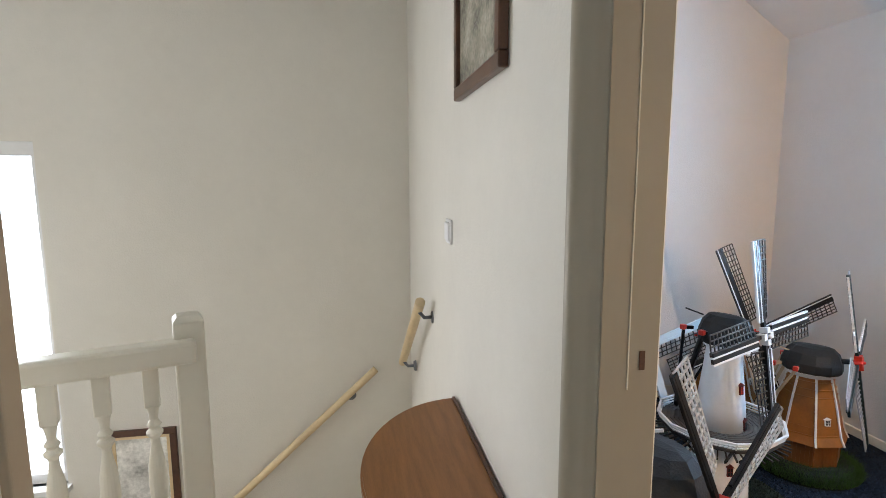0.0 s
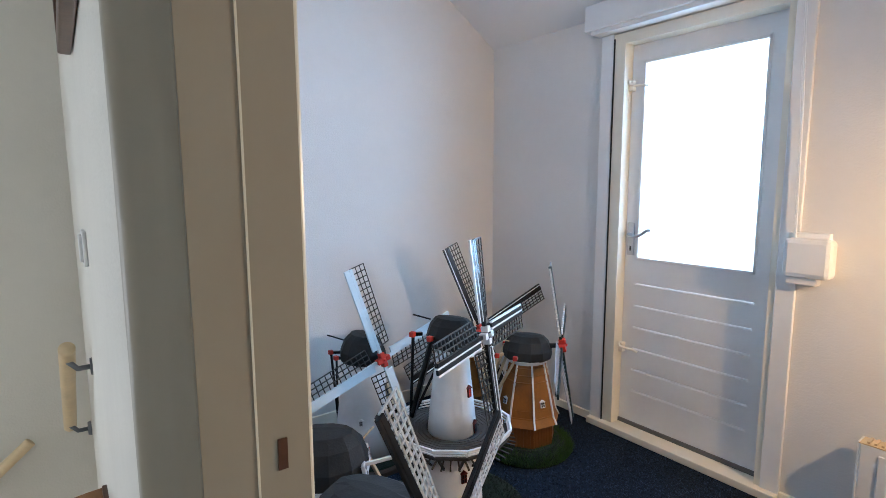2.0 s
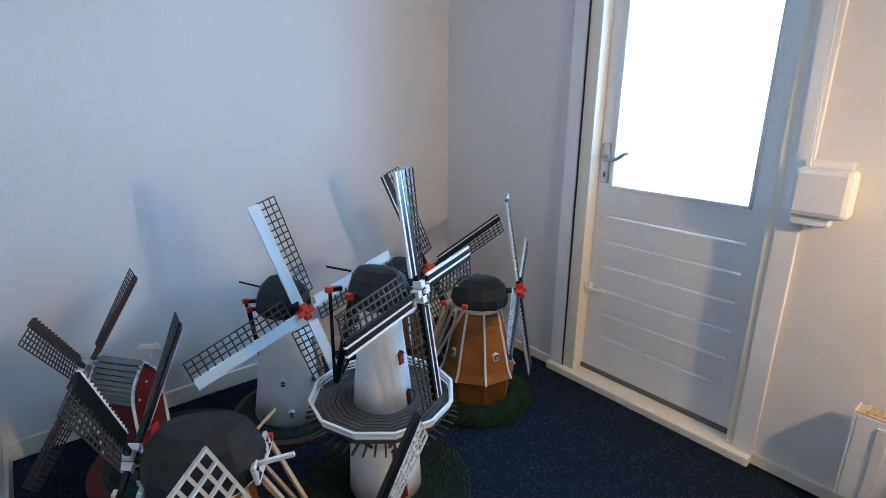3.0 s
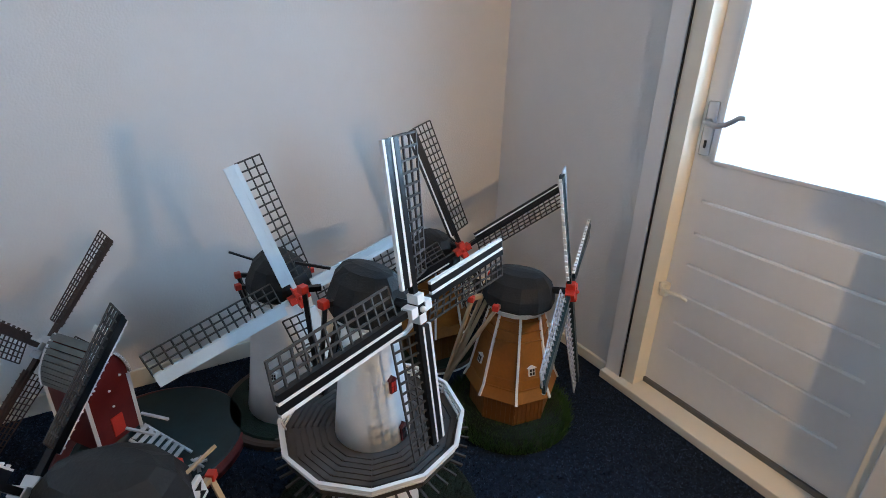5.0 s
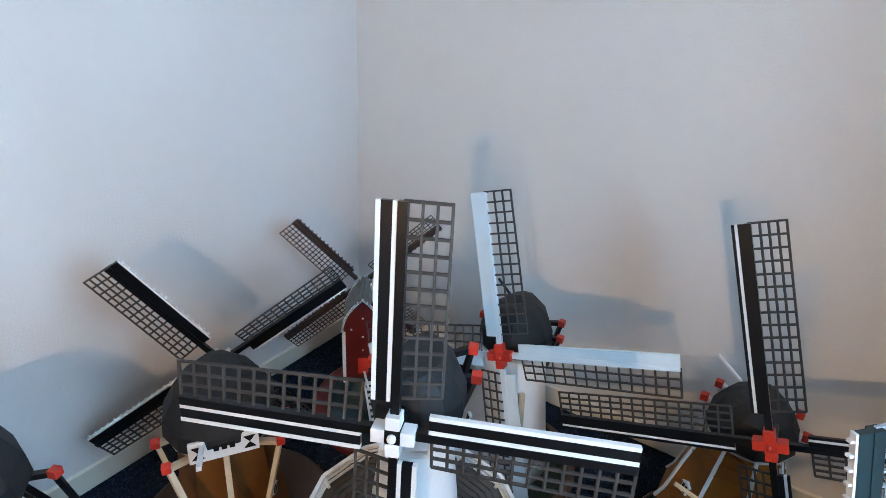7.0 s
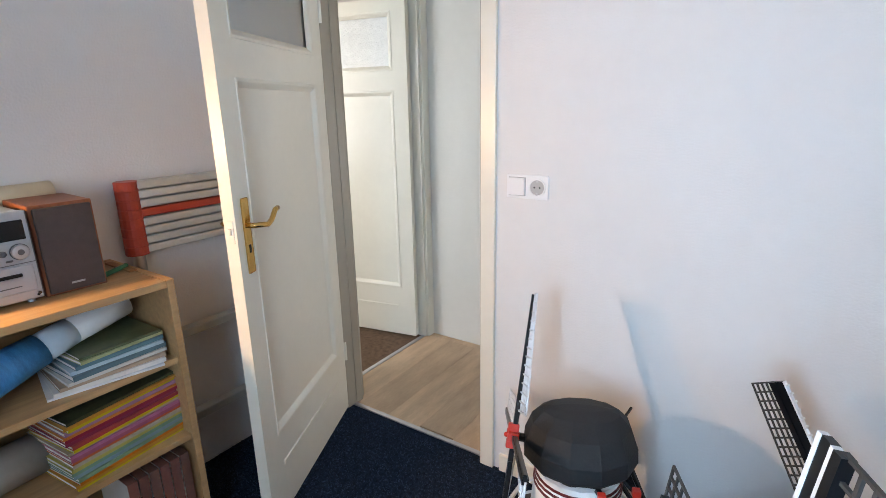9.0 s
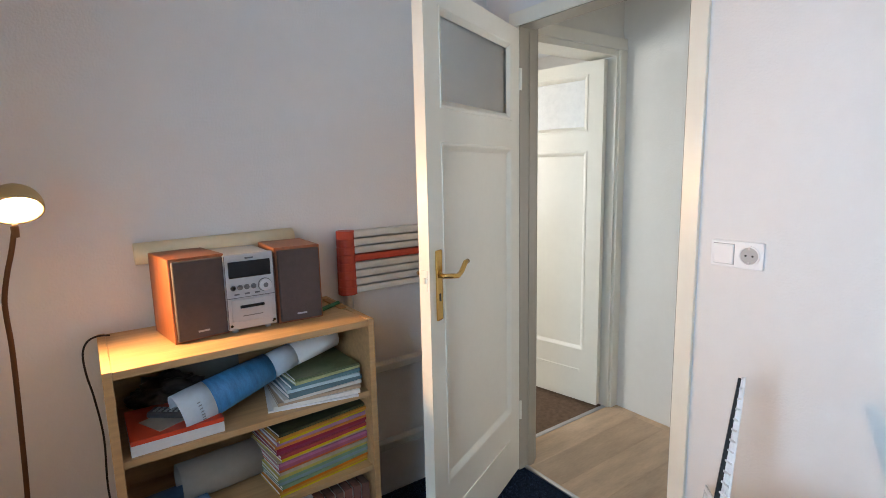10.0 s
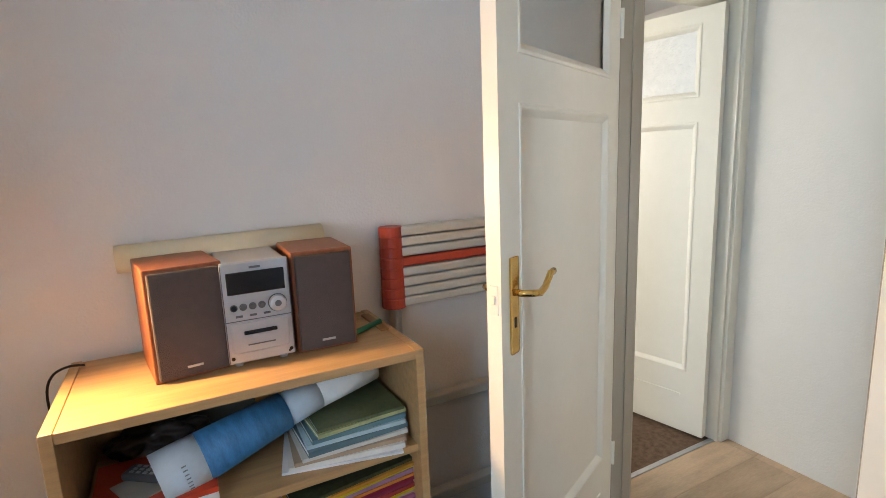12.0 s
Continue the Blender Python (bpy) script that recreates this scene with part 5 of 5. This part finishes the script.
# ---- telescopic ladder ----
def ladder():
    ob = thing("telescopic_ladder", pose(0, -0.93, 0), "telescopic aluminium ladder with red joints leaning on the wall", "ladder")
    REDP = mat("faded_red_plastic", (0.42, 0.05, 0.025), 0.45, var=0.15, scale=14)
    ALU = mat("dull_aluminium", (0.58, 0.58, 0.54), 0.5, 0.25, var=0.08, scale=14)
    x0, x1 = 0.765, 0.30
    for x in (x0, x1):
        part("leg", turned([(0.021, 0.0), (0.021, 0.96)], 20, pose(x, 0, 0)), STEEL, ob)
        for i in range(8):
            z = 0.955 + 0.0315 * i
            k = 1.0 + 0.05 * ((7 - i) / 7.0)
            part("joint", turned([(0.035 * k, z), (0.0365 * k, z + 0.003), (0.0365 * k, z + 0.0285), (0.035 * k, z + 0.0315)], 20, pose(x, 0, 0)), REDP, ob)
    for i in range(8):
        z = 0.958 + 0.0315 * i
        part("rung", bx(x1 + 0.02, x0 - 0.022, -0.022, 0.030, z, z + 0.0275, 0.006), REDP if i == 4 else ALU, ob)
    for z in (0.60, 0.245):
        r = part("rung", bx(x1, x0, -0.018, 0.024, z, z + 0.036, 0.005), ALU, ob)
        part("joint", turned([(0.026, z - 0.012), (0.026, z + 0.045)], 18, pose(x0 - 0.045, 0, 0)), REDP, ob)
    for x in (x0, x1):
        part("foot", bx(x - 0.025, x + 0.025, -0.025, 0.025, 0, 0.03, 0.004), GREY, ob)
    return ob


ladder()


# ---- landing and stairs ----
def half_table():
    ob = thing("half_round_table", pose(X_L - 0.008, 0.49, 0), "brown varnished half-round side table against the landing wall", "side table")
    bm = bmesh.new()
    prof = [(-0.405, 0.0)] + [(-0.405 * math.cos(math.pi * i / 28), -0.312 * math.sin(math.pi * i / 28)) for i in range(1, 28)] + [(0.405, 0.0)]
    lo = [bm.verts.new((x, y, 0.604)) for y, x in prof]
    hi = [bm.verts.new((x, y, 0.630)) for y, x in prof]
    bm.faces.new(lo)
    bm.faces.new(hi[::-1])
    k = len(prof)
    for i in range(k):
        bm.faces.new((lo[i], hi[i], hi[(i + 1) % k], lo[(i + 1) % k]))
    bmesh.ops.recalc_face_normals(bm, faces=bm.faces)
    bmesh.ops.bevel(bm, geom=[e for e in bm.edges if abs(e.verts[0].co.z - e.verts[1].co.z) < 1e-4], offset=0.005, segments=2, affect="EDGES")
    part("tabletop", bm, TABLEWOOD, ob)
    part("apron", bx(-0.03, -0.008, -0.34, 0.34, 0.53, 0.604), TABLEWOOD, ob)
    for y, x in ((-0.33, -0.03), (0.33, -0.03), (0.0, -0.28)):
        part("leg", turned([(0.016, -0.01), (0.020, 0.3), (0.024, 0.604)], 12, pose(x, y, 0)), TABLEWOOD, ob)
    part("back_ledge", bx(-0.008, 0.002, -0.395, 0.395, 0.630, 0.638, 0.002), DARKWOOD, ob)
    return ob


def framed_picture(m, w, h, label, art, glazed=False):
    """Frame in the x-z plane, its face towards -y."""
    ob = thing("framed_picture", m, label, "picture")
    f = 0.035
    bm = bmesh.new()
    box(bm, -w / 2, w / 2, -0.022, 0, 0, f, bevel=0.004)
    box(bm, -w / 2, w / 2, -0.022, 0, h - f, h, bevel=0.004)
    box(bm, -w / 2, -w / 2 + f, -0.022, 0, f, h - f, bevel=0.004)
    box(bm, w / 2 - f, w / 2, -0.022, 0, f, h - f, bevel=0.004)
    part("frame", bm, DARKWOOD, ob, "dark wood frame")
    if glazed:
        bm = bmesh.new()
        g = f + 0.016
        box(bm, -w / 2 + f, w / 2 - f, -0.016, -0.002, h - g, h - f)
        box(bm, -w / 2 + f, w / 2 - f, -0.016, -0.002, f, g)
        box(bm, -w / 2 + f, -w / 2 + g, -0.016, -0.002, g, h - g)
        box(bm, w / 2 - g, w / 2 - f, -0.016, -0.002, g, h - g)
        part("slip", bm, RAILWOOD, ob, "pale wooden inner slip")
    part("picture", bx(-w / 2 + f - 0.003, w / 2 - f + 0.003, -0.010, -0.004, f - 0.003, h - f + 0.003), art, ob, "pale relief print")
    return ob


ART = mat("pale_relief_print", (0.33, 0.31, 0.25), 0.25, var=0.8, scale=9, bump=0.9, bscale=18)
framed_picture(pose(X_L - 0.002, 0.585, 1.565, 0, 0, -90), 0.46, 0.58, "pale relief picture in a dark wood frame on the landing wall", ART)
framed_picture(pose(-1.60, Y_S - 0.002, -0.47, 0, 0, 0), 0.36, 0.48, "glazed picture in a dark wood frame in the stairwell", mat("glazed_print", (0.70, 0.69, 0.66), 0.05, var=0.6, scale=6, coat=0.8), True)
half_table()
sw2 = wall_switch(pose(X_L, 1.03, 1.13, 0, 0, 180), False, "single white light switch on the landing wall")


def handrail(name, a, b, brackets, out, label):
    ob = thing(name, pose(0, 0, 0), label, "handrail")
    a, b = Vector(a), Vector(b)
    bm = bmesh.new()
    d = (b - a).normalized()
    tube(bm, [a - d * 0.006, a, b, b + d * 0.006], 0.021, 18)
    part("rail", bm, RAILWOOD, ob, "", True)
    for t in brackets:
        p = a.lerp(b, t)
        w = p + Vector(out)
        br = part("bracket", tube(bmesh.new(), [p - Vector((0, 0, 0.018)), p - Vector((0, 0, 0.045)) + Vector(out) * 0.35, w - Vector((0, 0, 0.045))], 0.008, 10), IRON, ob, "grey metal rail bracket", True)
        o = Vector(out).normalized()
        m = Matrix.Translation(w - Vector((0, 0, 0.045))) @ o.to_track_quat("Z", "Y").to_matrix().to_4x4()
        part("rose", turned([(0.024, -0.012), (0.028, -0.004), (0.028, 0.0)], 18, m), IRON, br)
    return ob


handrail("handrail", (-0.178, 1.34, 0.846), (-0.194, 1.95, 0.380), (0.06, 0.92), (0.065, 0, 0), "short pale wooden handrail on the landing wall")
handrail("handrail", (-0.335, Y_S - 0.065, 0.275), (-2.6, Y_S - 0.065, -1.75), (0.06, 0.45, 0.85), (0, 0.065, 0), "long pale wooden handrail down the stairwell wall")


def balustrade():
    ob = thing("balustrade", pose(0, 0, 0), "cream painted balustrade with turned balusters at the stairhead", "balustrade")
    nx, ny = -0.868, 0.70
    ang = 19
    q = pose(nx, ny, 0, 0, 0, ang)
    bm = bmesh.new()
    box(bm, -0.036, 0.036, -0.036, 0.036, -0.25, 0.985, q, bevel=0.006)
    part("newel_post", bm, CREAM, ob)
    bm = bmesh.new()
    rings(bm, [(0.051, 0.985), (0.036, 0.999), (0.003, 1.005)], 4, q, math.pi / 4)
    part("newel_cap", bm, CREAM, ob)
    bm = bmesh.new()
    box(bm, -0.66, 0.014, -0.066, -0.002, 0.884, 0.944, q, bevel=0.010)
    part("top_rail", bm, CREAM, ob)
    bm = bmesh.new()
    box(bm, -0.66, -0.040, -0.064, 0.0, 0.03, 0.09, q, bevel=0.004)
    part("bottom_rail", bm, CREAM, ob)
    for i in range(6):
        m = q @ pose(-0.092 - 0.103 * i, -0.032, 0)
        bm = bmesh.new()
        box(bm, -0.018, 0.018, -0.018, 0.018, 0.785, 0.885, m, bevel=0.003)
        box(bm, -0.018, 0.018, -0.018, 0.018, 0.085, 0.24, m, bevel=0.003)
        rings(bm, [(0.016, 0.24), (0.010, 0.262), (0.021, 0.30), (0.017, 0.36), (0.0145, 0.44), (0.022, 0.58), (0.020, 0.63), (0.011, 0.685), (0.0105, 0.700), (0.019, 0.712), (0.019, 0.718), (0.011, 0.726), (0.017, 0.736), (0.010, 0.748), (0.0115, 0.765), (0.0165, 0.786)], 18, m)
        part("baluster", bm, CREAM, ob, "", False)
    return ob


balustrade()
stairs = thing("stairs", pose(0, 0, 0), "closed wooden staircase winding down beside the landing", "stairs", kind="structure")
for i in range(4):
    y0 = 0.98 + 0.27 * i
    z = -0.19 * (i + 1)
    part("tread", bx(X_E, X_L, y0, y0 + 0.30, z - 0.03, z, 0.004), RAILWOOD, stairs)
    part("riser", bx(X_E, X_L, y0 - 0.012, y0 + 0.006, z, z + 0.19), CREAM, stairs)
for i in range(8):
    x1 = X_E - 0.24 * i
    z = -0.19 * (i + 5)
    part("tread", bx(x1 - 0.27, x1, 1.30, Y_S, z - 0.03, z, 0.004), RAILWOOD, stairs)
    part("riser", bx(x1 - 0.006, x1 + 0.012, 1.30, Y_S, z, z + 0.19), CREAM, stairs)
single("landing_edge", bx(-1.6, X_E, 0.12, 0.75, -0.2, -0.006), LAMINATE, "landing floor beside the stairwell", "floor", "structure")
# trim reuses the lining's cream that is darkened for shade
single("wall_corner_trim", bx(X_E - 0.11, X_E + 0.014, 0.07, 0.115, 0, 2.4, 0.003), JAMBSHADE, "beige trim at the end of the hall wall", "trim", "structure")


def stair_window():
    ob = thing("window_1", pose(0, 0, 0), "tall narrow white stairwell window full of daylight", "window", kind="structure")
    x0, x1, z0, z1 = -2.85, -1.98, -0.27, 1.54
    bm = bmesh.new()
    for p in ((x0, x0 + 0.05, z0, z1), (x1 - 0.03, x1, z0, z1), (x0 + 0.05, x1 - 0.03, z1 - 0.07, z1), (x0 + 0.05, x1 - 0.03, z0, z0 + 0.05)):
        box(bm, p[0], p[1], Y_S + 0.03, Y_S + 0.08, p[2], p[3])
    part("window_frame", bm, WHITEP, ob)
    part("window_sill", bx(x0 - 0.03, x1 + 0.02, Y_S - 0.06, Y_S + 0.03, z0 - 0.03, z0, 0.004), WHITEP, ob)
    pane = part("pane", bx(x0 + 0.05, x1 - 0.03, Y_S + 0.052, Y_S + 0.058, z0 + 0.05, z1 - 0.07), CLEAR, ob)
    pane.visible_shadow = False
    return ob


stair_window()


# ---- laminate planks of the landing, last ----
random.seed(2)
pw, pl = 0.185, 0.95
for j in range(11):
    y0 = -0.915 + pw * j
    off = random.uniform(0, pl)
    x = X_E - off
    while x < -0.045:
        a, b = max(x, X_E + 0.001), min(x + pl, -0.047)
        y1 = min(y0 + pw, 0.975)
        if b - a > 0.02 and y1 - y0 > 0.02:
            bm = bx(a + 0.0006, b - 0.0006, y0 + 0.0006, y1 - 0.0006, -0.0095, -0.001)
            part("plank", bm, LAMINATE, hall_floor)
        x += pl


# short carpet tufts over the mill room's floor
def carpet_pile():
    rng = np.random.default_rng(5)
    n = 110000
    x, y = rng.uniform(0.0, X_B - 0.055, n), rng.uniform(Y_D, Y_A - 0.015, n)
    a = rng.uniform(0, 2 * np.pi, n)
    w, h = rng.uniform(0.0022, 0.0042, n), rng.uniform(0.003, 0.0075, n)
    lx, ly = rng.normal(0, 0.003, n), rng.normal(0, 0.003, n)
    v = np.empty((n, 3, 3))
    v[:, 0] = np.stack([x - w * np.cos(a), y - w * np.sin(a), np.zeros(n)], 1)
    v[:, 1] = np.stack([x + w * np.cos(a), y + w * np.sin(a), np.zeros(n)], 1)
    v[:, 2] = np.stack([x + lx, y + ly, h], 1)
    me = bpy.data.meshes.new("carpet_pile")
    me.from_pydata(v.reshape(-1, 3).tolist(), [], np.arange(3 * n).reshape(-1, 3).tolist())
    m = mat("carpet_tuft", (0.024, 0.038, 0.066), 0.9, var=0.3, scale=8, spec=0.15)
    nt = m.node_tree
    geo = nt.nodes.new("ShaderNodeNewGeometry")
    mr = nt.nodes.new("ShaderNodeMapRange")
    mr.inputs["To Min"].default_value, mr.inputs["To Max"].default_value = 0.35, 1.8
    hs = nt.nodes.new("ShaderNodeHueSaturation")
    b = nt.nodes["Principled BSDF"]
    old = b.inputs["Base Color"].links[0].from_socket
    nt.links.new(geo.outputs["Random Per Island"], mr.inputs["Value"])
    nt.links.new(mr.outputs[0], hs.inputs["Value"])
    nt.links.new(old, hs.inputs["Color"])
    nt.links.new(hs.outputs[0], b.inputs["Base Color"])
    me.materials.append(m)
    return tagged(new("carpet_pile", me), "short dark blue carpet tufts", "carpet", kind="stuff")


carpet_pile()
